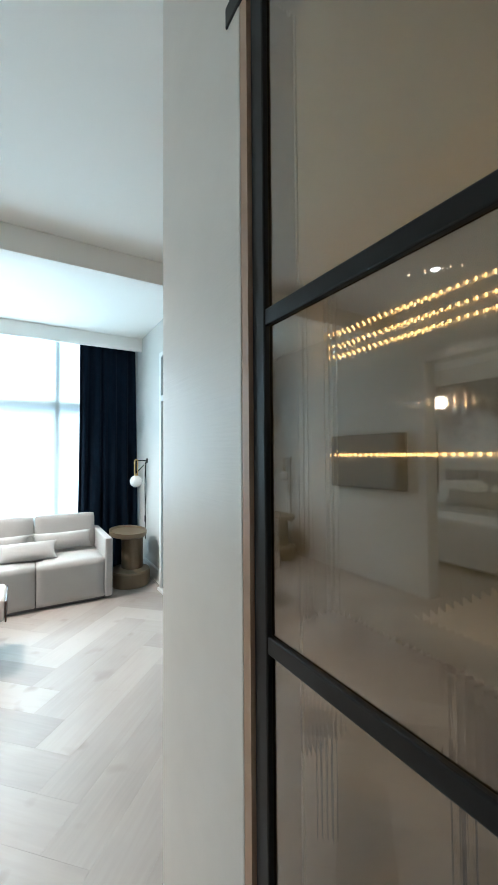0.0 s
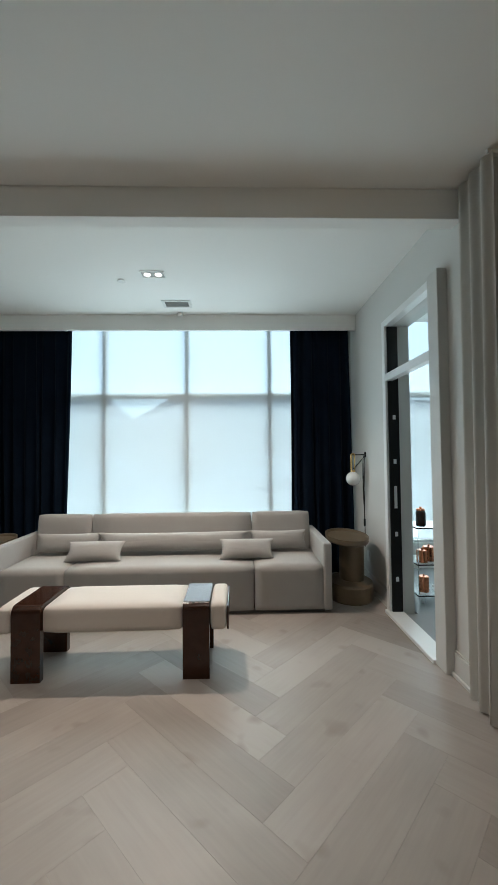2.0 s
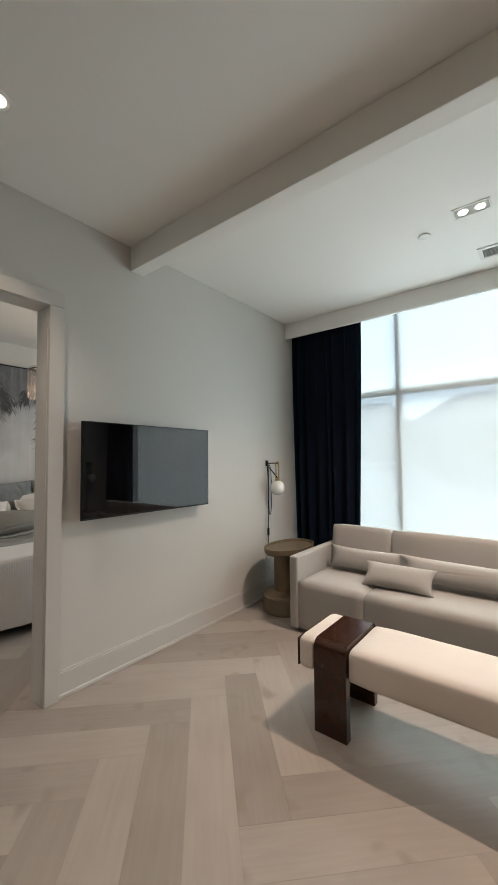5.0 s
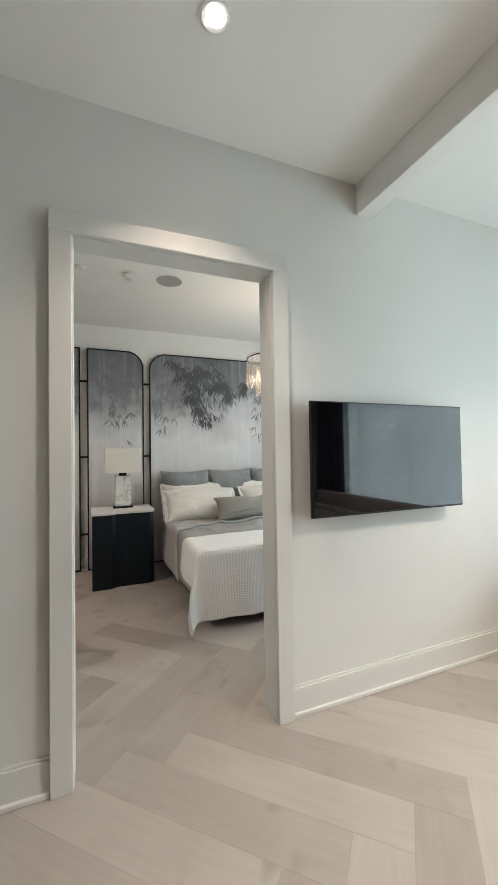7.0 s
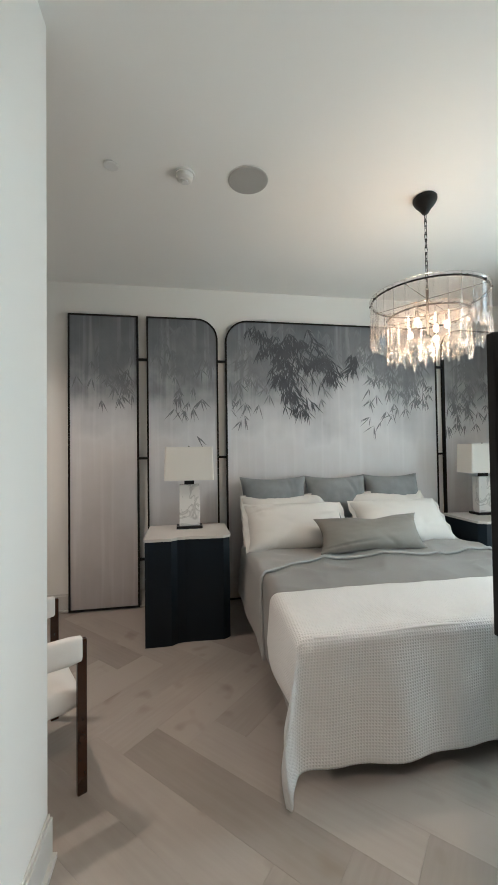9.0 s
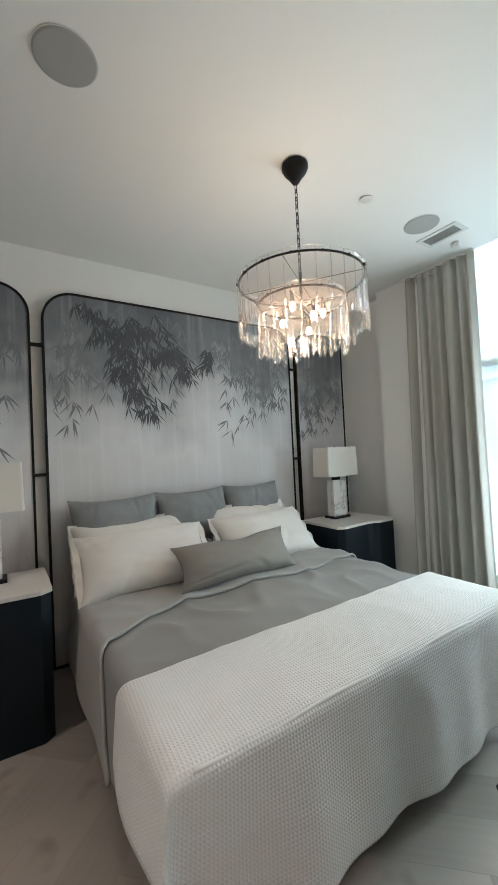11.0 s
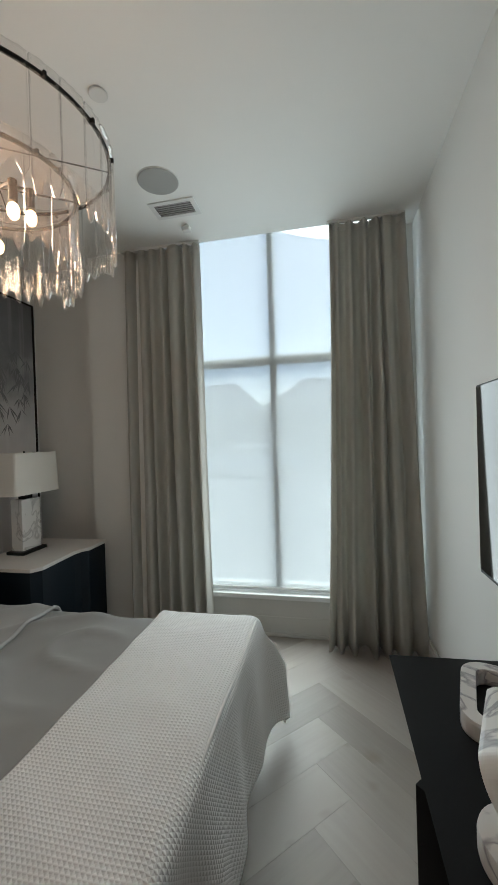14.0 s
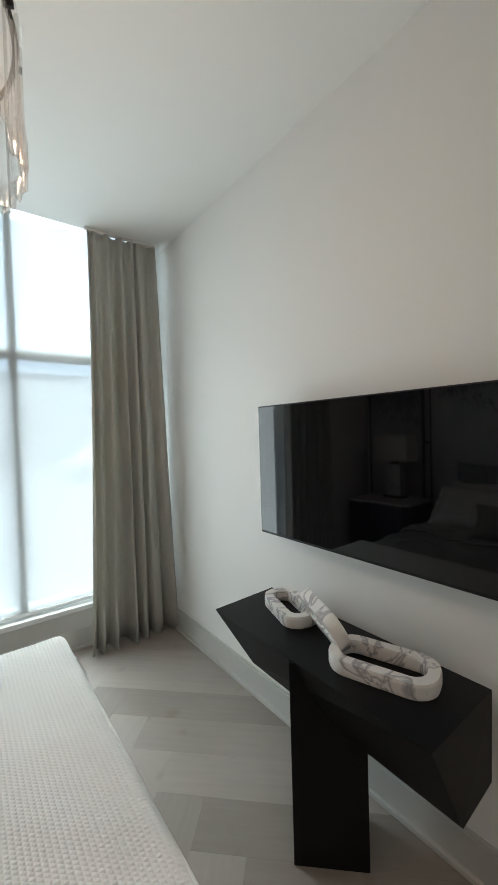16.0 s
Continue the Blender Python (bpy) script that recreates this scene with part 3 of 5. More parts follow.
def window(name, x0, x1, bars, transom, blinds):
    w = thing(name, "tall aluminium framed window behind a white roller blind", "window")
    w["kind"] = "structure"
    part("window_frame", boxes((x0, x0 + 0.05, 5.50, 5.58, SILL, HEAD), (x1 - 0.05, x1, 5.50, 5.58, SILL, HEAD), (x0, x1, 5.50, 5.58, SILL, SILL + 0.06), (x0, x1, 5.50, 5.58, HEAD - 0.015, HEAD), bevel=0.004), ALU, w)
    for x in bars:
        part("mullion", box(x - 0.025, x + 0.025, 5.495, 5.58, SILL + 0.06, HEAD - 0.015, 0.004), ALU, w)
    xs = [x0 + 0.05, *bars, x1 - 0.05]
    for a, c in zip(xs, xs[1:]):
        part("transom", box(a + 0.024, c - 0.024, 5.50, 5.58, transom - 0.032, transom + 0.032, 0.004), ALU, w)
        for z0, z1 in ((SILL + 0.06, transom - 0.032), (transom + 0.032, HEAD - 0.015)):
            p = part("pane", box(a + 0.01, c - 0.01, 5.535, 5.541, z0, z1), PANE, w)
            p.visible_shadow = False
    for a, c in blinds:
        b = part("roller_blind", box(a, c, 5.470, 5.4712, SILL + 0.035, HEAD), BLIND, w, "white translucent screen blind, fully lowered")
        part("bottom_bar", box(a, c, 5.462, 5.480, SILL + 0.012, SILL + 0.036, 0.004), WHITE_TRIM, b, "slim white bottom bar")
    return w


window("window_1", *FX[0], (-3.96,), 2.19, [(FX[0][0] + 0.01, FX[0][1] - 0.01)])
window("window_2", *FX[1], (-1.555, -0.54, 0.49), 2.185, [(FX[1][0] + 0.01, FX[1][1] - 0.01)])
window("window_3", *FX[2], (2.6,), 2.185, [(FX[2][0] + 0.01, FX[2][1] - 0.01)])
setting("window_sill", box(FX[0][0] - 0.05, FX[0][1] + 0.02, 5.405, 5.47, 0.292, SILL, 0.006), WHITE_TRIM, "white painted window sill", "window sill")
setting("window_apron", box(-5.0, WX0 - 0.006, 5.435, GLASS_Y, 0.15, 0.29), TRIM_PAINT, "flat painted panel under the window", "trim")


def skirting(name, x0, x1, y0, y1, axis):
    """Tall flat skirting with a shoe mould; axis: the way it faces (+x, -x, +y, -y)."""
    s, ax = (1 if axis[0] == "+" else -1), axis[1]
    t, q = 0.018, 0.034
    rows = []
    for d, z0, z1 in ((t, 0.0, 0.15), (t * 0.55, 0.15, 0.162), (q, 0.0, 0.022)):
        if ax == "x":
            rows.append((x0, x0 + s * d, y0, y1, z0, z1) if s > 0 else (x0 - d, x0, y0, y1, z0, z1))
        else:
            rows.append((x0, x1, y0 - d, y0, z0, z1) if s < 0 else (x0, x1, y0, y0 + d, z0, z1))
    setting(name, boxes(*rows, bevel=0.003), TRIM_PAINT, "painted skirting board with a shoe mould", "skirting")


skirting("baseboard_tv_wall", WX1, 0, 2.55, 5.42, "+x")
skirting("baseboard_hall", WX1, 0, -1.6, 1.368, "+x")
skirting("baseboard_east", 1.5, 0, 4.26, 5.42, "-x")
skirting("baseboard_east_2", 1.5, 0, 2.96, 3.25, "-x")
skirting("baseboard_bedroom_tv", WX0 - 0.006, 0, 2.56, 5.42, "-x")
skirting("baseboard_window", -5.0, WX0 - 0.03, GLASS_Y, 0, "-y")
skirting("baseboard_closet", -3.81, WX0 - 0.05, 1.345, 0, "+y")
skirting("baseboard_bed", -6.1, 0, -1.55, 5.2, "+x")

# door lining and casings between the rooms
trim = thing("door_1", "grey painted cased opening without a door leaf", "doorway")
trim["kind"] = "structure"
part("jamb", boxes((WX0 - 0.008, WX1 + 0.02, 1.452, 1.466, 0, 2.44), bevel=0.002), TRIM_PAINT, trim)
part("jamb", boxes((WX0 - 0.008, WX1 + 0.02, 2.451, 2.465, 0, 2.44), bevel=0.002), TRIM_PAINT, trim)
part("jamb_head", boxes((WX0 - 0.008, WX1 + 0.02, 1.452, 2.465, 2.439, 2.453), bevel=0.002), TRIM_PAINT, trim)
for xa, xb in ((WX1 - 0.001, WX1 + 0.045), (WX0 - 0.012, WX0 + 0.001)):
    y0 = 1.37 if xa > -2.9 else 1.38
    part("casing", box(xa, xb, y0, 1.462, 0, 2.443, 0.004), TRIM_PAINT, trim)
    part("casing", box(xa, xb, 2.455, 2.548, 0, 2.443, 0.004), TRIM_PAINT, trim)
    part("casing_head", box(xa, xb, y0, 2.548, 2.4432, 2.536, 0.004), TRIM_PAINT, trim)

# terrace door in the east wall
tdoor = thing("door_2", "white framed glazed terrace door with a transom light, leaf open", "door")
tdoor["kind"] = "structure"
ya, yb = 3.375, 4.18
part("casing", box(1.432, 1.502, yb - 0.005, yb + 0.06, 0, 2.66, 0.006), WHITE_TRIM, tdoor)
part("casing", box(1.432, 1.502, ya - 0.13, ya + 0.005, 0, 2.69, 0.006), TRIM_PAINT, tdoor)
part("casing_head", box(1.432, 1.502, ya, yb, 2.6, 2.66, 0.006), WHITE_TRIM, tdoor)
part("transom", box(1.436, 1.50, ya, yb, 2.10, 2.17, 0.006), WHITE_TRIM, tdoor)
part("threshold", box(1.41, 1.56, ya, yb + 0.05, 0.0, 0.03, 0.005), WHITE_TRIM, tdoor, "white sill track")
part("jamb", box(1.455, 1.55, yb - 0.02, yb + 0.001, 0.03, 2.6, 0.004), BLACK_METAL, tdoor, "black steel keeper jamb")
part("jamb", box(1.48, 1.66, ya - 0.001, ya + 0.035, 0.03, 2.6, 0.004), WHITE_TRIM, tdoor)
tp = part("transom_pane", box(1.57, 1.576, ya + 0.03, yb - 0.03, 2.17, 2.6), PANE, tdoor)
tp.visible_shadow = False
for z, h in ((0.3, 0.04), (0.7, 0.04), (0.95, 0.2), (1.35, 0.04), (1.75, 0.04)):
    part("strike", box(1.49, 1.515, 4.155, 4.161, z, z + h, 0.001), ALU, tdoor)
leaf = part("door_leaf", box(1.68, 2.44, 3.385, 3.43, 0.035, 2.09, 0.004), BLACK_METAL, tdoor, "black glazed leaf swung open onto the terrace")
part("lever", tube([(2.38, 3.43, 1.03), (2.38, 3.48, 1.03), (2.26, 3.49, 1.03)], 0.011), BLACK_METAL, leaf)
setting("terrace_floor", boxes((1.67, 3.55, 2.96, 5.44, 0.001, 0.02), (1.56, 1.67, 3.41, 4.14, 0.001, 0.02)), TILE_GREY, "grey stone terrace floor", "floor")

# partition by the dining nook and its glazed sliding door
setting("wall_partition", box(0.456, 0.60, 0.648, 1.118, 0, CEIL, 0.003), WALLCOVER, "partition end covered in pale ridged wallcovering", "wall")
setting("wall_partition_south", box(0.456, 0.60, -1.6, -0.36, 0, CEIL), WALLCOVER, "partition covered in pale ridged wallcovering", "wall")
setting("wall_partition_head", box(0.456, 0.60, -0.36, 0.655, 2.44, CEIL), WALLCOVER, "wall above the sliding door", "wall")
sd = thing("door_3", "black framed sliding door with bronze tinted glass", "door")
sd["kind"] = "structure"
part("stile", box(0.464, 0.486, 0.578, 0.620, 0.02, 2.40, 0.004), BLACK_METAL, sd)
part("stile", box(0.464, 0.486, -0.34, -0.281, 0.02, 2.40, 0.004), BLACK_METAL, sd)
for z0, z1 in ((0.02, 0.08), (1.147, 1.178), (1.722, 1.752), (2.34, 2.40)):
    part("glazing_bar", box(0.466, 0.484, -0.281, 0.583, z0, z1, 0.003), BLACK_METAL, sd)
part("track", box(0.452, 0.462, -0.36, 0.70, 2.38, 2.425, 0.003), BLACK_METAL, sd)
part("wood_edge", box(0.457, 0.49, 0.622, 0.647, 0, 2.44), WARM_WOOD, sd)


def reeded(z0, z1):
    """Glass with faint upright flutes on its inner side."""
    n = 96
    b = bmesh.new()
    lo, hi, k = [], [], 0
    for i in range(n * 4 + 1):
        y = -0.281 + 0.864 * i / (n * 4)
        x = 0.479 + 0.00004 * abs(math.sin(math.pi * i / 4))
        lo.append(b.verts.new((x, y, z0)))
        hi.append(b.verts.new((x, y, z1)))
    for i in range(n * 4):
        b.faces.new((lo[i], lo[i + 1], hi[i + 1], hi[i]))
    f0, f1 = (b.verts.new((0.474, -0.281, z)) for z in (z0, z1))
    g0, g1 = (b.verts.new((0.474, 0.583, z)) for z in (z0, z1))
    b.faces.new((f0, g0, g1, f1))
    b.faces.new((f0, f1, hi[0], lo[0]))
    b.faces.new((g0, g1, hi[-1], lo[-1]))
    return b


for z0, z1 in ((0.08, 1.147), (1.178, 1.722), (1.752, 2.34)):
    g = part("pane", reeded(z0, z1), SMOKED, sd, "bronze tinted glass")
    g.visible_shadow = False

# ------------------------------------------------------------ living room


def curtain(name, x0, x1, y, z0, z1, mat, folds, amp, label, drift=0.0, seed=0, gather=1.0):
    rnd = random.Random(seed)
    ph = [rnd.uniform(0, 6.28) for _ in range(4)]
    L = x1 - x0

    def fn(u, v):
        k = u * folds * 2 * math.pi
        a = amp * (0.75 + 0.25 * math.sin(u * 9 + ph[0])) * (0.42 + 0.7 * (1 - v) ** 0.5)
        s = math.sin(k + 1.0 * math.sin(u * 13 + ph[1]) + 0.5 * math.sin(u * 31 + ph[0]) + 0.5 * (1 - v) * math.sin(5 * u + ph[2]))
        wv = a * (abs(s) ** 0.75) * (1 if s > 0 else -1)
        xx = x0 + L * (u + 0.012 * math.sin(k * 0.5 + 3 * v + ph[3])) + drift * (1 - v) ** 1.5 * (u - 0.5)
        return (xx, y + wv, z0 + (z1 - z0) * v + (0.008 * math.sin(k) if v == 0 else 0))

    c = thing(name, label, "curtain")
    cl = part("cloth", surface(fn, int(folds * 14), 24), mat, c, smooth=True)
    thicken(cl, 0.004)
    part("heading", surface(lambda u, v: (fn(u, 1)[0], fn(u, 1)[1] * 1.0 - 0.004, z1 - 0.05 + 0.05 * v), int(folds * 14), 1), mat, c, smooth=True)
    part("track", box(x0 - 0.01, x1 + 0.01, y - 0.012, y + 0.012, z1, z1 + 0.025, 0.003), PLASTIC, c)
    return c


curtain("navy_curtain", -2.74, -1.89, 5.335, 0.012, 3.06, NAVY, 7, 0.045, "dark navy pleated curtain drawn aside, floor length", -0.10, 1)
curtain("navy_curtain", 0.735, 1.44, 5.335, 0.012, 3.06, NAVY, 6, 0.045, "dark navy pleated curtain drawn aside, floor length", 0.06, 2)
curtain("linen_curtain", 1.46, 2.3, 2.74, 0.012, 3.06, LINEN, 8, 0.045, "beige linen curtain at the dining nook wall", 0.1, 3)
part("side_return", surface(lambda u, v: (1.452 + 0.022 * math.sin(17 * u + 0.6 * v) * (0.6 + 0.5 * (1 - v)) - 0.03 * (1 - v) * (1 - u), 2.70 + 0.29 * u, 0.012 + 3.05 * v), 44, 16),
     LINEN, bpy.data.objects["linen_curtain"], "return of the curtain along the wall end", smooth=True)


def soft_box(x0, x1, y0, y1, z0, z1, r=0.03, puff=0.0, seg=4):
    """Padded block with rounded edges and a slight crown."""
    b = box(x0, x1, y0, y1, z0, z1)
    bmesh.ops.subdivide_edges(b, edges=b.edges[:], cuts=7, use_grid_fill=True)
    c, h = Vector(((x0 + x1) / 2, (y0 + y1) / 2, (z0 + z1) / 2)), Vector(((x1 - x0) / 2, (y1 - y0) / 2, (z1 - z0) / 2))
    for v in b.verts:
        d = v.co - c
        q = Vector([d[i] / h[i] for i in range(3)])
        inner = Vector([max(-h[i] + r, min(h[i] - r, d[i])) for i in range(3)])
        off = d - inner
        if off.length > 1e-6:
            off = off.normalized() * r
        n = off.normalized() if off.length > 1e-6 else Vector((0, 0, 0))
        bulge = puff * max(0, 1 - q[0] ** 2) ** 0.5 * max(0, 1 - q[1] ** 2) ** 0.5 if abs(q[2]) > 0.99 else 0
        v.co = c + inner + off + Vector((0, 0, bulge * (1 if q[2] > 0 else -1)))
    return b


def pillow(w, h, t, seed=0, n=44, flange=0.0, chop=0.0, wrinkle=1.0):
    """Filled cushion lying in its own x-y plane, with pinched corners and soft creases."""
    rnd = random.Random(seed)
    px, py = rnd.uniform(0, 9), rnd.uniform(0, 9)
    creases = []
    for _ in range(9):
        along, side = rnd.uniform(-0.95, 0.95), rnd.choice((-1, 1))
        creases.append((along, side, rnd.uniform(-0.5, 0.5), rnd.uniform(0.3, 0.85), rnd.uniform(0.03, 0.06), rnd.uniform(0.12, 0.30), rnd.random() < 0.6))

    def fold(a, c):
        """Creases that run inwards from the seams."""
        z = 0.0
        for along, side, slope, reach, wide, deep, long_edge in creases:
            p, q = (a, c) if long_edge else (c, a)
            inwards = 1 - side * q
            if inwards < reach * 1.6:
                off = (p - along - slope * inwards) / (wide * (1 + inwards))
                z -= deep * math.exp(-off * off) * max(0.0, 1 - inwards / (reach * 1.6))
                z += 0.5 * deep * math.exp(-(off - 1.8) ** 2) * max(0.0, 1 - inwards / (reach * 1.6))
        return z * wrinkle

    def top(u, v, s):
        a, c = 2 * u - 1, 2 * v - 1
        e = max(0.0, (1 - abs(a) ** 2.6)) ** 0.55 * max(0.0, (1 - abs(c) ** 2.6)) ** 0.55
        pinch = 1 - 0.10 * (1 - abs(a) ** 2) * abs(c) ** 3
        pinch2 = 1 - 0.10 * (1 - abs(c) ** 2) * abs(a) ** 3
        nz = noise.noise(Vector((a * 2 + px, c * 2 + py, s))) * 0.10 + noise.noise(Vector((a * 5 + px, c * 5 + py, s * 3))) * 0.05
        nz = nz * min(1.0, 0.1 + wrinkle) + fold(a, c)
        z = s * t / 2 * (e * (1 + nz) + 0.015)
        dent = chop * math.exp(-((a - 0.1) / 0.3) ** 2)
        z *= 1 - 1.6 * dent * max(0.0, c)
        return (a * w / 2 * pinch2, (c - dent * max(0.0, c) + 0.35 * chop * (a + 0.3 * a * a) * max(0.0, c)) * h / 2 * pinch, z)

    b = surface(lambda u, v: top(u, v, 1), n, n)
    join(b, surface(lambda u, v: top(u, v, -1), n, n))
    bmesh.ops.remove_doubles(b, verts=b.verts[:], dist=0.0005)
    if flange:
        f = flange

        def rim(u, v):
            a = 2 * math.pi * u
            ca, sa = math.cos(a), math.sin(a)
            k = 1 / max(abs(ca), abs(sa))
            s = 0.93 + (0.07 + f) * v
            return (ca * k * w / 2 * s, sa * k * h / 2 * s, 0.012 * math.sin(14 * a) * v)
        join(b, surface(rim, 88, 2))
    return b


SX0, SX1, SY0, SY1 = -2.135, 0.935, 4.227, 5.12
sofa = thing("sofa", "long greige fabric three-section sofa below the window", "sofa", at=(0, 0, 0))
# added block, its dark colour stands for the shade beneath the sofa
part("gap_block", box(SX0 + 0.06, SX1 - 0.06, SY0 + 0.06, SY1 - 0.05, 0.0, 0.045), GAP_SHADOW, sofa, "dark recessed block coloured as the shaded gap below")
for a, c in ((SX0 + 0.078, -1.482), (-1.478, 0.226), (0.230, SX1 - 0.078)):
    part("seat", soft_box(a, c, SY0 + 0.012, SY1 - 0.14, 0.035, 0.428, 0.012, 0.018), UPHOLSTERY, sofa, smooth=True)
    b = soft_box(a + 0.002, c - 0.001, 0, 0.17, 0, 0.41, 0.028, 0.0)
    bmesh.ops.rotate(b, verts=b.verts, cent=(0, 0, 0), matrix=Matrix.Rotation(radians(-9), 3, "X"))
    bmesh.ops.translate(b, verts=b.verts, vec=(0, SY1 - 0.27, 0.425))
    part("back_cushion", b, UPHOLSTERY, sofa, smooth=True)
for a, c in ((SX0, SX0 + 0.078), (SX1 - 0.078, SX1)):
    b = box(a, c, SY0, SY1, 0.03, 0.635)
    bmesh.ops.bevel(b, geom=b.edges[:], offset=0.02, segments=3, profile=0.5, affect="EDGES")
    part("arm", b, UPHOLSTERY, sofa)
part("back", box(SX0 + 0.078, SX1 - 0.078, SY1 - 0.10, SY1, 0.03, 0.70, 0.02, 3), UPHOLSTERY, sofa)


def bolster(name, x0, x1, y, z, h, d, label, seed, tilt=72):
    b = pillow(x1 - x0, h, d, seed, n=44, wrinkle=0.08)
    m = pose((x0 + x1) / 2, y, z, tilt, 0, 0)
    ob = link(name, b, UPHOLSTERY, smooth=True)
    ob.matrix_world = m
    tagged(ob, label, "cushion", "cushions on the sofa")


bolster("lumbar_cushion", -1.37, 0.215, 4.70, 0.565, 0.20, 0.17, "long greige lumbar cushion lying along the sofa back", 1)
bolster("lumbar_cushion", -1.99, -1.30, 4.74, 0.56, 0.20, 0.15, "short greige lumbar cushion beside the sofa arm", 2)
bolster("lumbar_cushion", 0.20, 0.80, 4.74, 0.56, 0.20, 0.15, "short greige lumbar cushion beside the sofa arm", 3)
bolster("throw_cushion", -1.58, -1.03, 4.52, 0.525, 0.215, 0.13, "small greige rectangular cushion on the sofa seat", 4, 48)
bolster("throw_cushion", -0.10, 0.43, 4.52, 0.525, 0.215, 0.13, "small greige rectangular cushion on the sofa seat", 5, 48)

OX0, OX1, OY0, OY1 = -1.50, 0.02, 3.278, 3.715
bench = thing("bench", "cream upholstered bench with dark walnut waterfall legs", "bench")
part("seat_pad", soft_box(-1.19, -0.283, OY0 + 0.004, OY1 - 0.004, 0.30, 0.476, 0.035, 0.004), CREAM, bench, smooth=True)
part("seat_pad", soft_box(OX0 + 0.02, -1.378, OY0 + 0.004, OY1 - 0.004, 0.30, 0.476, 0.033, 0.002), CREAM, bench, smooth=True)
part("seat_pad", soft_box(-0.106, OX1 - 0.012, OY0 + 0.004, OY1 - 0.004, 0.30, 0.476, 0.033, 0.002), CREAM, bench, smooth=True)
for x in (OX0 + 0.008, OX1 - 0.014):
    part("end_panel", box(x, x + 0.012, OY0 + 0.02, OY1 - 0.02, 0.305, 0.455, 0.004), WALNUT, bench, "dark walnut end panel")


def band(x0, x1):
    """Walnut band bent over the seat and down to the floor at both sides."""
    prof, r = [], 0.05
    for cy, s in ((OY0 + r, -1), (OY1 - r, 1)):
        arc = [(cy + s * r * math.sin(t * math.pi / 2 / 8), 0.484 - r + r * math.cos(t * math.pi / 2 / 8)) for t in range(9)]
        prof.append(arc)
    outer = [(OY0, 0.0)] + prof[0][::-1] + prof[1] + [(OY1, 0.0)]
    b = bmesh.new()
    inner = [(min(max(y, OY0 + 0.045), OY1 - 0.045), min(z, 0.44)) for y, z in outer]
    for k in range(len(outer) - 1):
        q = [outer[k], outer[k + 1], inner[k + 1], inner[k]]
        vs = [[b.verts.new((x, y, z)) for y, z in q] for x in (x0, x1)]
        b.faces.new(vs[0])
        b.faces.new(vs[1][::-1])
        for i in range(4):
            b.faces.new((vs[0][i], vs[0][(i + 1) % 4], vs[1][(i + 1) % 4], vs[1][i]))
    bmesh.ops.remove_doubles(b, verts=b.verts[:], dist=0.0005)
    return b


part("leg_band", band(-1.377, -1.192), WALNUT, bench, "dark walnut waterfall leg")
part("leg_band", band(-0.281, -0.108), WALNUT, bench, "dark walnut waterfall leg")
part("rail", box(-1.2, -0.28, 3.40, 3.60, 0.28, 0.302, 0.004), WALNUT, bench)


def tv(name, x, y0, y1, z0, z1, face, label):
    """Flat screen on a wall; face: +1 looks to +x, -1 to -x."""
    t = thing(name, label, "television", at=(x, (y0 + y1) / 2, z0))
    w, h = (y1 - y0) / 2, z1 - z0
    part("casing", box(-0.022 * face, 0.0, -w, w, 0, h, 0.003), BLACK_METAL, t)
    part("screen", box(0.0005 * face, 0.002 * face, -w + 0.006, w - 0.006, 0.012, h - 0.006), SCREEN, t, "glossy black switched-off screen")
    part("back_housing", box(-0.06 * face, -0.022 * face, -w * 0.7, w * 0.7, 0.08, h * 0.7, 0.008), BLACK_METAL, t)
    part("mount", box(-0.115 * face, -0.06 * face, -0.15, 0.15, 0.2, 0.42, 0.003), BLACK_METAL, t)
    return t


tv("television", -2.660, 2.636, 3.775, 1.087, 1.727, 1, "black flat television mounted on the grey wall")
tv("television", -3.030, 2.51, 3.948, 1.083 - 0.02, 1.722, -1, "black flat television mounted on the white wall")


def oval(b, sx, sy, dx=0.0, dy=0.0):
    for v in b.verts:
        v.co.x, v.co.y = v.co.x * sx + dx, v.co.y * sy + dy
    return b


def side_table(x, y, s, label):
    t = thing("side_table", label, "side table", "side tables beside the sofa", at=(x, y, 0))
    part("base", oval(lathe([(0.97, 0.0), (1.0, 0.015), (1.0, 0.15), (0.95, 0.17), (0.0, 0.17)], 44), 0.225, 0.25, 0.02 * s, -0.03), BRONZE, t)
    part("column", oval(cyl(1.0, 0.17, 0.57, 0, 0, 44), 0.122, 0.15, 0.06 * s, 0.04), BRONZE, t)
    part("top", oval(lathe([(0.0, 0.56), (0.93, 0.56), (0.985, 0.575), (1.0, 0.62), (0.965, 0.62), (0.95, 0.594), (0.0, 0.59)], 56), 0.205, 0.33), BRONZE, t, "oval bronze tray top with a raised rim")
    return t


side_table(1.19, 4.66, 1, "bronze-brown oval side table with a tray top")
side_table(-2.40, 4.66, -1, "bronze-brown oval side table with a tray top")


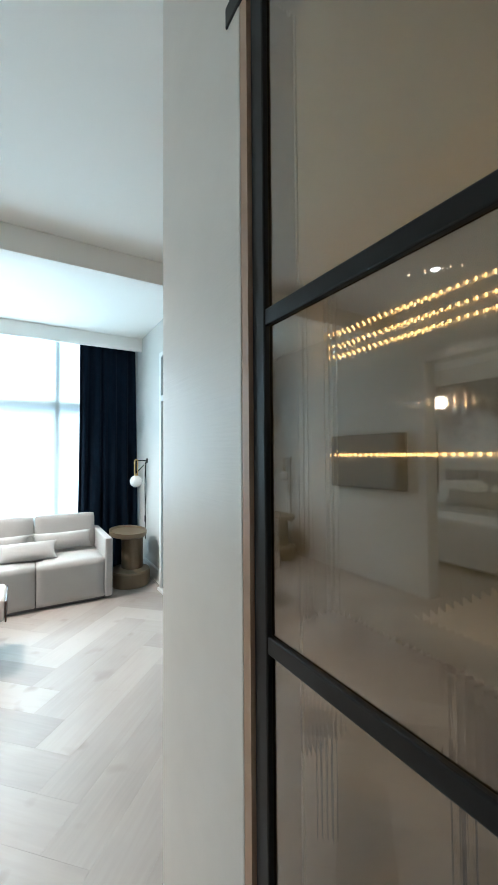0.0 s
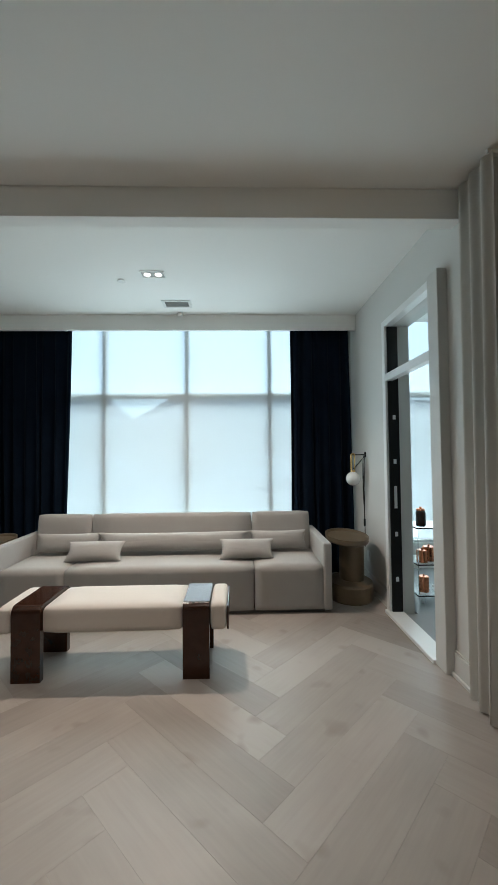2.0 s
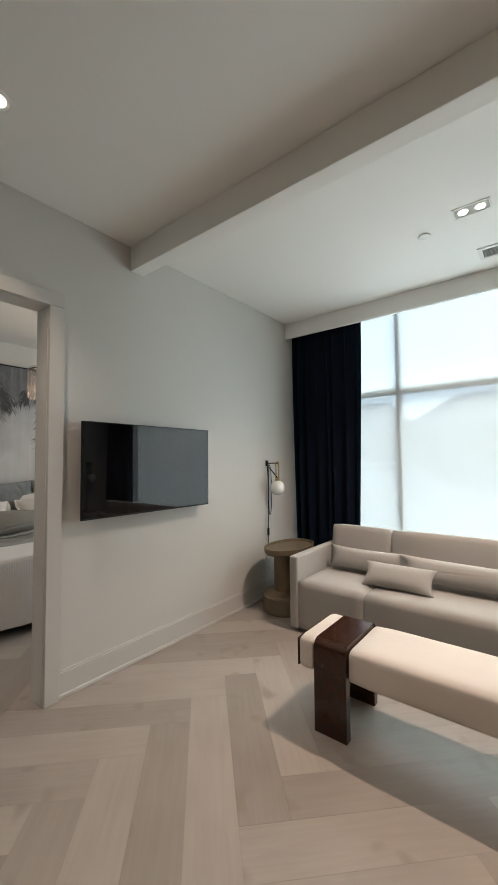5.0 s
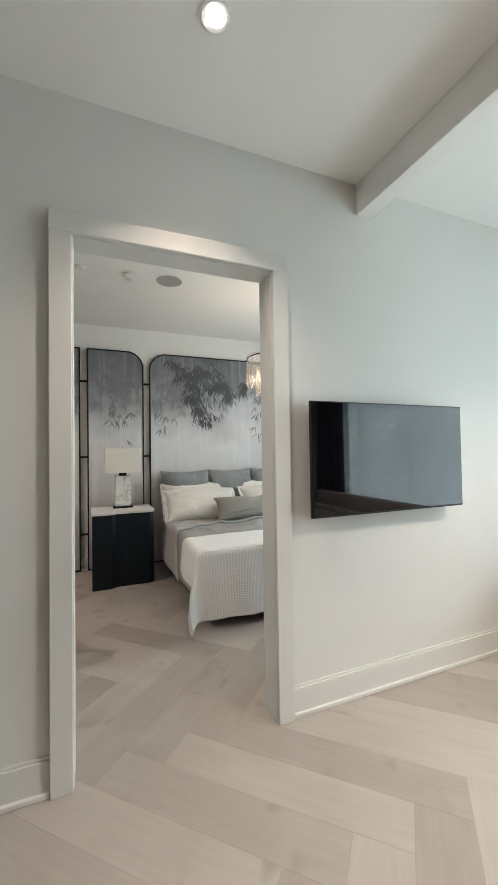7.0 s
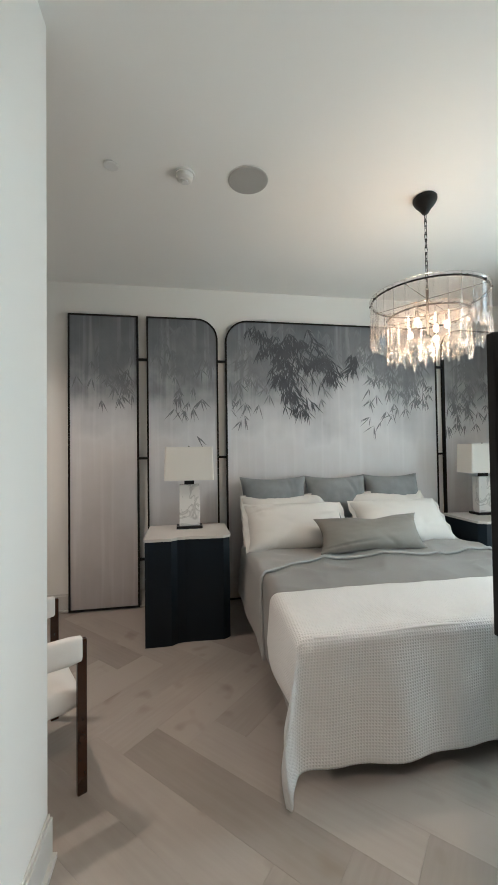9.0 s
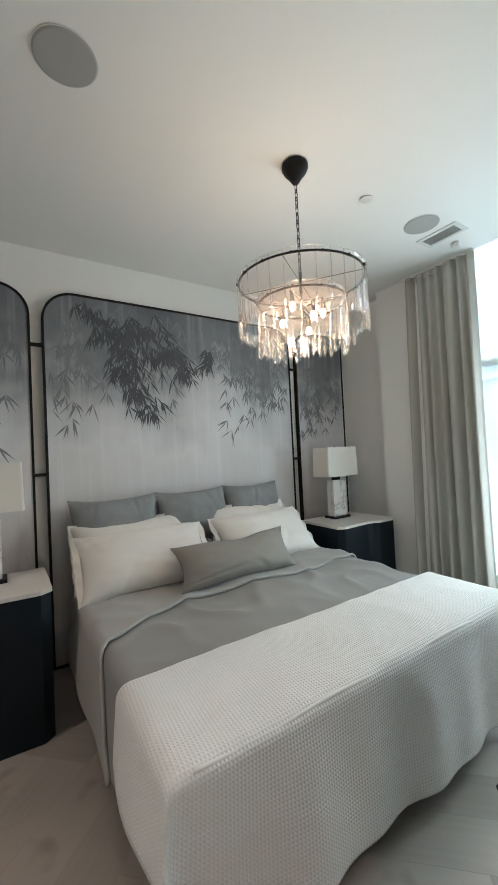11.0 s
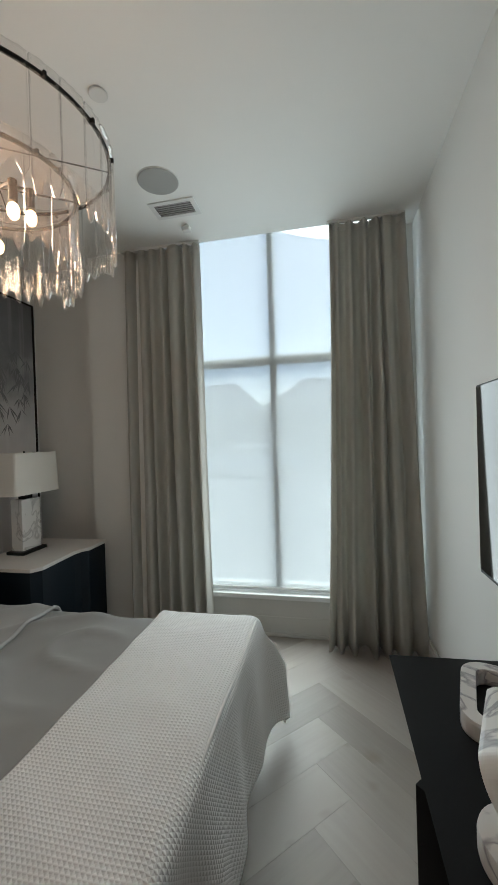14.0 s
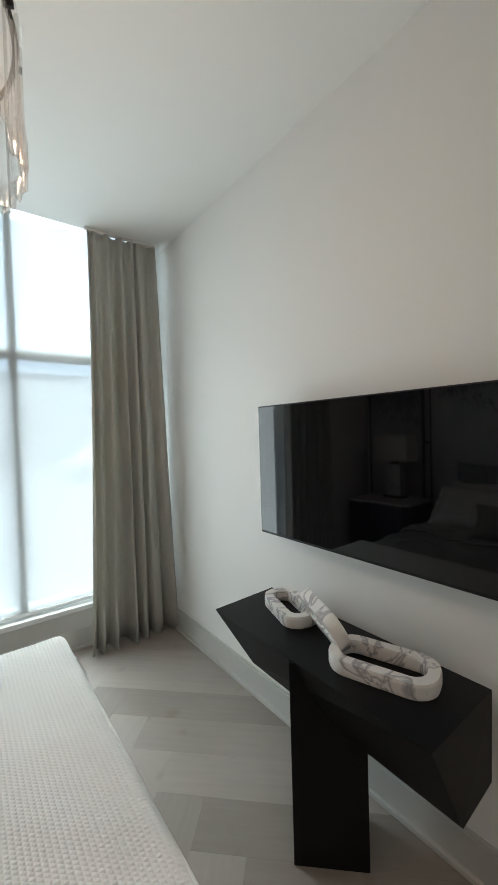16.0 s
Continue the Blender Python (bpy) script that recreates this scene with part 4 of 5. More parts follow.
def wall_lamp(x, y, s, label):
    """s: +1 on a wall facing -x, -1 on a wall facing +x."""
    t = thing("wall_lamp", label, "wall lamp", "wall lamps beside the sofa", at=(x, y, 1.43))
    part("bracket", box(-0.012 * s, 0.0, -0.02, 0.02, -0.03, 0.03, 0.003), BLACK_METAL, t)
    part("arm", tube([(0, 0, 0), (-0.155 * s, 0, 0.0)], 0.006), BLACK_METAL, t)
    part("stirrup", tube([(-0.125 * s, 0, -0.165), (-0.125 * s, 0, 0.0), (-0.132 * s, 0, 0.01), (-0.155 * s, 0, 0.01), (-0.162 * s, 0, 0.0), (-0.162 * s, 0, -0.165)], 0.008), BRASS, t, "brass stirrup")
    part("collar", cyl(0.025, -0.195, -0.165, -0.144 * s, 0, 20, 0.004), BRASS, t)
    part("globe", ball(0.078, -0.144 * s, 0, -0.262), OPAL, t, "opal white glass globe", smooth=True)
    part("cable", tube([(-0.144 * s, 0, -0.16), (-0.05 * s, 0.0, -0.06), (-0.02 * s, -0.012, -0.02), (-0.035 * s, -0.015, -0.3), (-0.03 * s, -0.02, -0.7), (-0.03 * s, -0.03, -1.0)], 0.0055, 6), BLACK_METAL, t)
    part("cable_loop", tube([(-0.012 * s, 0.02, 0)] + [(-0.012 * s, 0.045 + 0.03 * math.cos(k), -0.30 + 0.27 * math.sin(k)) for k in np.linspace(1.4, -3.0, 18)] + [(-0.012 * s, 0.02, -0.02)], 0.0035, 6), BLACK_METAL, t)
    part("switch", box(-0.042 * s, -0.022 * s, -0.03, -0.012, -0.78, -0.70, 0.004), BLACK_METAL, t)
    return t


wall_lamp(1.50, 4.94, 1, "brass wall lamp with an opal globe and a black hanging cable")
wall_lamp(-2.775, 4.80, -1, "brass wall lamp with an opal globe and a black hanging cable")


def outlet(x, y, z, s):
    t = thing("wall_outlet", "white double wall outlet above the skirting", "outlet", "outlets", at=(x, y, z))
    part("plate", box(-0.006 * s, 0, -0.036, 0.036, -0.058, 0.058, 0.002), PLASTIC, t)
    for z0 in (-0.026, 0.026):
        part("socket", box(-0.008 * s, -0.006 * s, -0.016, 0.016, z0 - 0.014, z0 + 0.014, 0.001), WHITE_TRIM, t)


outlet(1.5, 4.90, 0.33, 1)
outlet(-2.775, 4.80, 0.37, -1)


def downlight(x, y, r=0.062):
    t = thing("downlight", "round recessed ceiling downlight, switched on", "downlight", "ceiling downlights", at=(x, y, CEIL))
    part("trim_ring", lathe([(r, 0.0), (r, -0.005), (r * 0.85, -0.008), (r * 0.62, -0.003), (r * 0.62, 0.0)], 32), PLASTIC, t)
    part("lens", cyl(r * 0.6, -0.0045, -0.001, 0, 0, 28), LED, t, "bright warm lens")


downlight(-0.15, 2.0)
downlight(-2.22, 1.98)
downlight(-4.75, 0.35)
t = thing("twin_downlight", "white square twin recessed ceiling light, switched on", "downlight", at=(-0.67, 4.2, CEIL))
part("frame", boxes((-0.11, 0.11, -0.065, -0.055, -0.006, 0), (-0.11, 0.11, 0.055, 0.065, -0.006, 0), (-0.11, -0.10, -0.055, 0.055, -0.006, 0), (0.10, 0.11, -0.055, 0.055, -0.006, 0)), PLASTIC, t)
part("tray", box(-0.10, 0.10, -0.055, 0.055, -0.003, 0), GRILLE, t)
for x in (-0.05, 0.05):
    part("lens", cyl(0.027, -0.007, -0.003, x, 0, 24), LED, t, "bright warm lens")


def vent(x, y, w, d, n):
    t = thing("ceiling_vent", "white slotted ceiling air vent with grey slats", "air vent", "ceiling vents", at=(x, y, CEIL))
    part("backing", box(-w / 2, w / 2, -d / 2, d / 2, -0.003, 0), GAP_SHADOW, t)
    part("frame", boxes((-w / 2 - 0.03, w / 2 + 0.03, d / 2, d / 2 + 0.03, -0.008, 0), (-w / 2 - 0.03, w / 2 + 0.03, -d / 2 - 0.03, -d / 2, -0.008, 0), (-w / 2 - 0.03, -w / 2, -d / 2, d / 2, -0.008, 0), (w / 2, w / 2 + 0.03, -d / 2, d / 2, -0.008, 0), bevel=0.001), PLASTIC, t)
    for i in range(n):
        y0 = -d / 2 + d * (i + 0.2) / n
        part("slat", box(-w / 2, w / 2, y0, y0 + d / n * 0.4, -0.007, -0.003), GRILLE, t)


vent(-0.56, 4.88, 0.25, 0.14, 7)
vent(-4.49, 4.85, 0.25, 0.12, 6)


def sprinkler(x, y):
    t = thing("sprinkler_cover", "white round sprinkler cover plate on the ceiling", "sprinkler", "sprinkler covers", at=(x, y, CEIL))
    part("plate", lathe([(0.041, -0.004), (0.041, -0.008), (0.036, -0.011), (0.0, -0.011)], 28), PLASTIC, t)
    part("ring", lathe([(0.036, 0.0), (0.036, -0.004), (0.0, -0.004)], 28), GAP_SHADOW, t)


for x, y in ((-0.99, 4.33), (-4.49, 3.99), (-4.50, 1.455)):
    sprinkler(x, y)


def sensor(x, y):
    t = thing("ceiling_detector", "small white detector on the ceiling", "detector", "detectors", at=(x, y, CEIL))
    part("foot", cyl(0.022, -0.012, 0, 0, 0, 20, 0.003), PLASTIC, t)
    part("head", box(-0.03, 0.03, -0.03, 0.02, -0.045, -0.012, 0.008), PLASTIC, t)


sensor(-0.565, 5.14)
sensor(-4.49, 5.06)


def speaker(x, y):
    t = thing("ceiling_speaker", "round grey flush ceiling loudspeaker grille", "loudspeaker", "ceiling loudspeakers", at=(x, y, CEIL))
    part("grille", lathe([(0.118, 0.0), (0.118, -0.006), (0.112, -0.009), (0.0, -0.009)], 48), GRILLE, t)
    part("ring", lathe([(0.122, 0.0), (0.122, -0.004), (0.118, -0.004), (0.118, 0)], 48), PLASTIC, t)


speaker(-4.505, 2.24)
speaker(-4.483, 4.578)
t = thing("smoke_detector", "white domed smoke detector on the ceiling", "smoke detector", at=(-4.506, 1.865, CEIL))
part("base", cyl(0.058, -0.014, 0, 0, 0, 32, 0.003), PLASTIC, t)
part("dome", lathe([(0.05, -0.014), (0.046, -0.036), (0.034, -0.046), (0.0, -0.048)], 32), PLASTIC, t)
part("button", cyl(0.02, -0.058, -0.047, 0, 0, 20, 0.003), WHITE_TRIM, t)

# dining nook behind the partition
def dining_chair(x, y, turn):
    c = thing("dining_chair", "olive brown upholstered dining chair with a rounded seamed back", "chair", "dining chairs", at=(x, y, 0), turn=turn)

    def back(u, v):
        a = (u - 0.5) * 2.1
        h = 0.42 + 0.31 * v
        f = 1 - 0.12 * abs(2 * u - 1) ** 3 * v
        return (0.25 * math.sin(a) * (1 + 0.05 * v), 0.22 * math.cos(a) + 0.05 * v, 0.42 + (h - 0.42) * f)

    thicken(part("backrest", surface(back, 24, 10), OLIVE, c, smooth=True), 0.06)
    part("seam", tube([(p[0] * 1.02, p[1] * 1.02, p[2] + 0.026) for p in (back(i / 20, 1) for i in range(21))], 0.005, 6), OLIVE, c)
    part("seat", soft_box(-0.24, 0.24, -0.24, 0.22, 0.38, 0.47, 0.04, 0.012), OLIVE, c, smooth=True)
    for sx in (-0.19, 0.19):
        for sy in (-0.19, 0.19):
            part("leg", cyl(0.014, 0, 0.38, sx, sy, 12, r2=0.018), WALNUT, c)


dining_chair(0.95, 1.38, 0)
dining_chair(1.62, 0.62, 90)
t = thing("dining_table", "pale stone topped dining table on a dark pedestal", "table", at=(2.10, 0.66, 0))
part("tabletop", box(-0.44, 0.44, -0.475, 0.475, 0.725, 0.75, 0.006), STONE_TOP, t)
part("pedestal", lathe([(0.28, 0), (0.28, 0.02), (0.09, 0.06), (0.07, 0.4), (0.12, 0.725)], 32), WALNUT, t)
# lamp strings along the nook wall, behind the reeded glass
t = thing("light_strings", "warm strings of small lamps along the nook wall", "string lights", at=(2.70, 0, 0))
lamp_me = bpy.data.meshes.new("string_lamp")
_b = box(-0.012, 0.0, -0.007, 0.007, -0.026, 0.0, 0.003)
_b.to_mesh(lamp_me)
_b.free()
lamp_me.materials.append(glow("string_lamp", (1.0, 0.62, 0.26), 0.9))
for z in (1.50, 2.44, 2.54, 2.67):
    part("wire", tube([(-0.004, -1.2, z + 0.002), (-0.004, 0.7, z + 0.002), (-0.004, 2.93, z + 0.002)], 0.002, 5), BLACK_METAL, t)
    for i in range(68):
        o = new("lamp", lamp_me)
        o.parent = t
        o.location = (-0.002, -1.15 + i * 0.06, z)

# terrace
t = thing("serving_cart", "clear acrylic serving cart on castors", "cart", at=(1.98, 4.52, 0))
for z in (0.085, 0.375, 0.72):
    part("shelf", box(-0.2, 0.16, -0.17, 0.2, z, z + 0.012, 0.002), ACRYLIC, t)
part("side_panel", box(0.15, 0.16, -0.17, 0.2, 0.10, 0.73, 0.002), ACRYLIC, t)
part("side_panel", box(-0.2, -0.19, -0.17, 0.2, 0.10, 0.73, 0.002), ACRYLIC, t)
for x, y in ((-0.15, -0.14), (0.12, -0.14), (-0.15, 0.17), (0.12, 0.17)):
    part("castor", box(x - 0.012, x + 0.012, y - 0.025, y + 0.025, 0.02, 0.075, 0.01), ALU, t)
for x, y, z, r, h in ((1.87, 4.45, 0.387, 0.05, 0.11), (1.96, 4.50, 0.387, 0.058, 0.13), (1.89, 4.47, 0.097, 0.048, 0.14)):
    c = thing("copper_canister", "polished copper canister with a lid on the cart", "canister", "copper canisters", at=(x, y, z))
    part("body", lathe([(r, 0), (r, h), (r * 0.9, h + 0.006), (0, h + 0.008)], 28), COPPER, c)
    part("knob", ball(0.01, 0, 0, h + 0.016, 12, 8), COPPER, c)

t = thing("dark_jar", "dark brown lidded jar on the top of the cart", "jar", at=(1.86, 4.44, 0.732))
part("body", lathe([(0.040, 0.0), (0.046, 0.02), (0.046, 0.13), (0.036, 0.155)], 28), WALNUT, t, smooth=True)
part("lid", lathe([(0.038, 0.155), (0.038, 0.172), (0.012, 0.178), (0.010, 0.19)], 24), COPPER, t, "copper lid")

# ------------------------------------------------------------ bedroom
curtain("bedroom_curtain", -5.12, -4.48, 5.275, 0.012, 3.075, LINEN, 7, 0.075, "beige linen full-height curtain drawn aside", 0.06, 4)
curtain("bedroom_curtain", -3.50, -2.99, 5.275, 0.012, 3.075, LINEN, 6, 0.075, "beige linen full-height curtain drawn aside", 0.16, 5)

# painted wall panels
PX, PZ = -6.05, 2.776


def panel(y0, y1, r_left, r_right, leaves, label, seed):
    t = thing("wall_panel", label, "wall panel", "painted headboard panels", at=(PX, y0, 0.015))
    w, h = y1 - y0, PZ - 0.015
    out = [(0, 0), (w, 0)]
    if r_right:
        out += [(w - r_right + r_right * math.cos(a), h - r_right + r_right * math.sin(a)) for a in np.linspace(0, math.pi / 2, 10)]
    else:
        out.append((w, h))
    if r_left:
        out += [(r_left + r_left * math.cos(a), h - r_left + r_left * math.sin(a)) for a in np.linspace(math.pi / 2, math.pi, 10)]
    else:
        out.append((0, h))
    b = bmesh.new()
    f = b.faces.new([b.verts.new((0, y, z)) for y, z in out])
    r = bmesh.ops.extrude_face_region(b, geom=[f])
    bmesh.ops.translate(b, vec=(-0.03, 0, 0), verts=[v for v in r["geom"] if isinstance(v, bmesh.types.BMVert)])
    part("canvas", b, CANVAS, t, "painted canvas of misty grey bamboo")
    b = bmesh.new()
    rim = [Vector((0, y, z)) for y, z in out]
    n = len(rim)
    c = Vector((0, w / 2, h / 2))
    rings = []
    for i, p in enumerate(rim):
        a, q = (p - rim[i - 1]), (rim[(i + 1) % n] - p)
        na, nb = Vector((0, a.z, -a.y)).normalized(), Vector((0, q.z, -q.y)).normalized()
        m = (na + nb)
        m = m / max(0.35, m.length_squared / 2)
        rings.append([b.verts.new(p + m * o + Vector((x, 0, 0))) for o, x in ((-0.010, 0.008), (0.006, 0.008), (0.006, -0.034), (-0.010, -0.034))])
    for i in range(n):
        u, v = rings[i], rings[(i + 1) % n]
        for k in range(4):
            b.faces.new((u[k], u[(k + 1) % 4], v[(k + 1) % 4], v[k]))
    part("rim", b, BLACK_METAL, t, "slim black metal rim")
    rnd = random.Random(seed)
    for mat, depth, spread in ((INK_PALE, 0.0008, 1.3), (INK, 0.0026, 1.0)):
        verts, faces = [], []
        for cy, cz, reach, count, droop in leaves:
            if (mat is INK) != (reach < 0.14):
                continue
            for _ in range(int(count * (1.9 if mat is INK else 2.4))):
                py, pz = cy + rnd.gauss(0, reach * 0.65 * spread), cz + rnd.gauss(0, reach * 0.65 * spread)
                if not (0.03 < py < w - 0.03 and 0.1 < pz < h - 0.03):
                    continue
                if pz > h - 0.25 and (py < 0.1 + (pz - h + 0.25) * 0.6 * (r_left > 0) or py > w - 0.1 - (pz - h + 0.25) * 0.6 * (r_right > 0)):
                    continue
                for k in range(rnd.randint(3, 5)):
                    ang = -math.pi / 2 + rnd.uniform(-0.8, 0.8) + droop
                    ln, wd = rnd.uniform(0.08, 0.17), rnd.uniform(0.0045, 0.008)
                    dy, dz = math.cos(ang), math.sin(ang)
                    ny, nz = -dz * wd, dy * wd
                    y3, z3 = py + dy * ln, pz + dz * ln
                    if not (0.015 < y3 < w - 0.015 and 0.05 < z3 < h - 0.015):
                        continue
                    q = len(verts)
                    depth += 0.0000007
                    verts += [(depth, py, pz), (depth, py + dy * ln * 0.4 + ny, pz + dz * ln * 0.4 + nz), (depth, y3, z3), (depth, py + dy * ln * 0.4 - ny, pz + dz * ln * 0.4 - nz)]
                    faces.append((q, q + 1, q + 2, q + 3))
        if faces:
            me = bpy.data.meshes.new("painted_leaves")
            me.from_pydata(verts, [], faces)
            me.materials.append(mat)
            ob = new("painted_leaves", me)
            ob.parent = t
            tagged(ob, "brush-painted bamboo leaves in grey ink", kind="stuff")
    return t


panel(0.79, 1.412, 0, 0, [(0.4, 2.2, 0.18, 18, 0)], "narrow painted panel of misty grey bamboo in a black rim", 1)
panel(1.502, 2.176, 0, 0.2, [(0.45, 2.4, 0.2, 22, 0), (0.38, 1.9, 0.15, 5, 0), (0.15, 2.5, 0.15, 10, 0)], "painted panel of misty bamboo with one rounded corner", 2)
HP = PZ - 0.015
panel(2.262, 4.572, 0.22, 0.22, [
    # dark hanging spray and its side branch
    (0.38, HP - 0.17, 0.13, 14, 0.0), (0.56, HP - 0.30, 0.13, 18, 0.1), (0.60, HP - 0.45, 0.12, 16, 0.1), (0.61, HP - 0.60, 0.11, 12, 0.1), (0.68, HP - 0.74, 0.10, 11, 0.2), (0.78, HP - 0.84, 0.09, 8, 0.3),
    (0.72, HP - 0.20, 0.13, 12, 0.2), (0.86, HP - 0.30, 0.13, 14, 0.3), (1.02, HP - 0.37, 0.12, 13, 0.3), (1.11, HP - 0.47, 0.09, 8, 0.2), (1.37, HP - 0.36, 0.06, 6, -0.4), (1.33, HP - 0.43, 0.05, 4, -0.3),
    # pale sprays in the mist
    (0.25, HP - 0.30, 0.24, 26, -0.2), (0.75, HP - 0.30, 0.28, 30, 0.1), (1.25, HP - 0.16, 0.18, 10, 0), (1.62, HP - 0.34, 0.20, 18, -0.3), (1.85, HP - 0.40, 0.24, 34, 0), (2.02, HP - 0.62, 0.2, 14, 0), (1.64, HP - 0.92, 0.14, 3, -0.5),
    (0.12, HP - 0.75, 0.18, 8, 0)], "wide painted headboard panel of hanging bamboo leaves in a black rim", 3)
panel(4.664, 5.362, 0.2, 0, [(0.3, 2.2, 0.2, 24, 0), (0.2, 1.9, 0.15, 10, 0)], "painted panel of misty grey bamboo beside the window corner", 4)
for y0, y1 in ((1.412, 1.502), (2.176, 2.262), (4.572, 4.664)):
    for z in (2.362, 1.413, 0.454):
        ob = link("panel_link", box(-6.074, -6.044, y0 + 0.004, y1 - 0.004, z - 0.011, z + 0.011, 0.002), BLACK_METAL)
        tagged(ob, "short black metal bar joining two wall panels", "bracket", "bars joining the panels")

# bed: head at the painted wall, foot towards the television
BX0, BX1, BY0, BY1, BZ = -6.0, -3.965, 2.375, 4.345, 0.60
bed = thing("bed", "made king bed with a charcoal base and grey sateen duvet", "bed")
part("base", soft_box(BX0, BX1 - 0.05, BY0 + 0.06, BY1 - 0.06, 0.03, 0.26, 0.02), BASE_GREY, bed, "charcoal upholstered base")
part("mattress", soft_box(BX0, BX1 - 0.02, BY0 + 0.02, BY1 - 0.02, 0.26, BZ - 0.02, 0.06), SHEET, bed, smooth=True)
for x in (BX0 + 0.1, BX1 - 0.15):
    for y in (BY0 + 0.15, BY1 - 0.15):
        part("foot", cyl(0.03, 0.0, 0.035, x, y, 16), BLACK_METAL, bed)


def over(s, edge, r):
    """Cloth laid over an edge: s metres from the middle -> (sideways, drop)."""
    a = abs(s)
    if a <= edge - r:
        return s, 0.0
    q = a - (edge - r)
    sg = 1 if s > 0 else -1
    if q < r * math.pi / 2:
        t = q / r
        return sg * (edge - r + r * math.sin(t)), r * (1 - math.cos(t))
    h = q - r * math.pi / 2
    return sg * (edge + 0.06 * h), r + h * 0.995


def rumple(x, y):
    """Soft hollows and ridges of the made bed."""
    n1 = noise.noise(Vector((x * 1.6, y * 1.9, 0)))
    n2 = 1 - abs(noise.noise(Vector((x * 2.6 + y * 0.8, y * 3.4 - x * 0.6, 5)))) * 2
    n3 = noise.noise(Vector((x * 8, y * 6, 9)))
    k = 1.0 if x < -4.75 else max(0.2, 1 - (x + 4.75) * 2.6)
    return k * (0.020 * n1 + 0.022 * n2 * abs(n2) + 0.005 * n3)


def bed_cloth(x_head, foot_over, side_over, lift, r, folds, seed, skew=0.0, nu=90, nv=120, slope=0.0, flare=0.07):
    """Cloth over the bed from x_head towards the foot, hanging over the sides and, with foot_over, over the foot."""
    cy, half = (BY0 + BY1) / 2, (BY1 - BY0) / 2 + lift
    foot = BX1 + lift
    base = (foot - x_head) + foot_over

    def fn(u, v):
        s = (2 * v - 1) * (half + side_over * (1 - slope + slope * u))
        d = x_head + u * (base + skew * max(0.0, -s - 0.45) ** 1.5 + 0.02 * math.sin(s * 5) * (skew > 0))
        yy, dy = over(s, half, r)
        fx, dx = d, 0.0
        if foot_over > 0:
            fx, dx = over(d - (foot - 3), 3, r)
            fx += foot - 3
        drop = (dx ** 2.1 + dy ** 2.1) ** (1 / 2.1)
        z = BZ + lift - drop + rumple(fx, cy + yy) * max(0.0, 1 - drop / 0.08)
        hang = min(1.0, drop / 0.3)
        if dx > 0:
            fx += min(1.0, dx / 0.15) * hang * (folds * math.sin(s * 8 + seed) + folds * 0.6 * math.sin(s * 19 + seed)) + flare * hang * min(1, dy / 0.12) * min(1, dx / 0.12)
        if dy > 0:
            yy += (1 if s > 0 else -1) * (min(1.0, dy / 0.15) * hang * (folds + folds * math.sin(d * 10 + seed)) + 0.6 * flare * hang * min(1, dx / 0.12) * min(1, dy / 0.12))
        return (fx, cy + yy, max(0.045, z))

    wd = 2 * (half + side_over)
    return surface(fn, nu, nv, lambda u, v: (u * base, v * wd)), fn


def bed_edge(k):
    """Point on the throw along the foot edge of the mattress."""
    y = BY0 + 0.03 + (BY1 - BY0 - 0.06) * k
    return (BX1 + 0.035, y, BZ + 0.035 + 0.006 * math.sin(9 * y))


def laid(name, mat, label, thick, **kw):
    b, fn = bed_cloth(**kw)
    thicken(part(name, b, mat, bed, label, smooth=True), thick, 0)
    return fn


laid("duvet", DUVET, "smooth grey sateen duvet", 0.012, x_head=-5.62, foot_over=0.02, side_over=0.36, lift=0.02, r=0.06, folds=0.006, seed=3.3)
hem = laid("folded_sheet", SHEET, "pale grey turned-down sheet", 0.008, x_head=-5.68, foot_over=-(BX1 + 0.036 + 5.07), side_over=0.40, lift=0.036, r=0.06, folds=0.006, seed=3.3, skew=0.55, nu=30)
part("sheet_piping", tube([(p[0], p[1], p[2] + 0.004) for p in (hem(1.0, i / 90) for i in range(91))], 0.011, 8), SHEET, bed, "rolled sheet hem", smooth=True)
laid("throw", THROW, "white waffle throw over the foot", 0.008, x_head=-4.44, foot_over=0.54, side_over=0.36, lift=0.05, r=0.05, folds=0.016, seed=6.1, slope=0.3, flare=0.085)
ridge = [bed_edge(i / 60) for i in range(61)]
part("throw_fold", tube(ridge, 0.008, 8), THROW, bed, "raised fold along the foot edge of the throw", smooth=True)


def cushion(name, w, h, t, x, y, z, lean, turn, mat, label, seed, group, flange=0.0, roll=0.0, chop=0.0):
    ob = link(name, pillow(w, h, t, seed, flange=flange, chop=chop, wrinkle=0.6), mat, smooth=True)
    ob.matrix_world = pose(x, y, z, 0, 0, turn) @ pose(0, 0, 0, 90 - lean, 0, 0) @ pose(0, 0, 0, 0, 0, roll)
    tagged(ob, label, "pillow", group)


for i, (y, w) in enumerate(((2.70, 0.66), (3.335, 0.64), (3.94, 0.60))):
    cushion("euro_sham", w, 0.60, 0.27, -5.88, y, 0.925, 13, 90, VELVET, "blue-grey velvet square pillow against the wall panel", 20 + i, "velvet pillows on the bed")
for i, y in enumerate((2.82, 3.83)):
    cushion("white_pillow", 0.86, 0.48, 0.22, -5.74, y - 0.03, 0.835, 30, 90, WHITE_COTTON, "plump white cotton pillow standing behind another", 30 + i, "white pillows on the bed", 0.012)
    cushion("white_pillow", 0.92, 0.47, 0.27, -5.56, y, 0.80, 42, 90 + (3 if i else -2), WHITE_COTTON, "plump white cotton pillow with a flanged edge", 40 + i, "white pillows on the bed", 0.022)
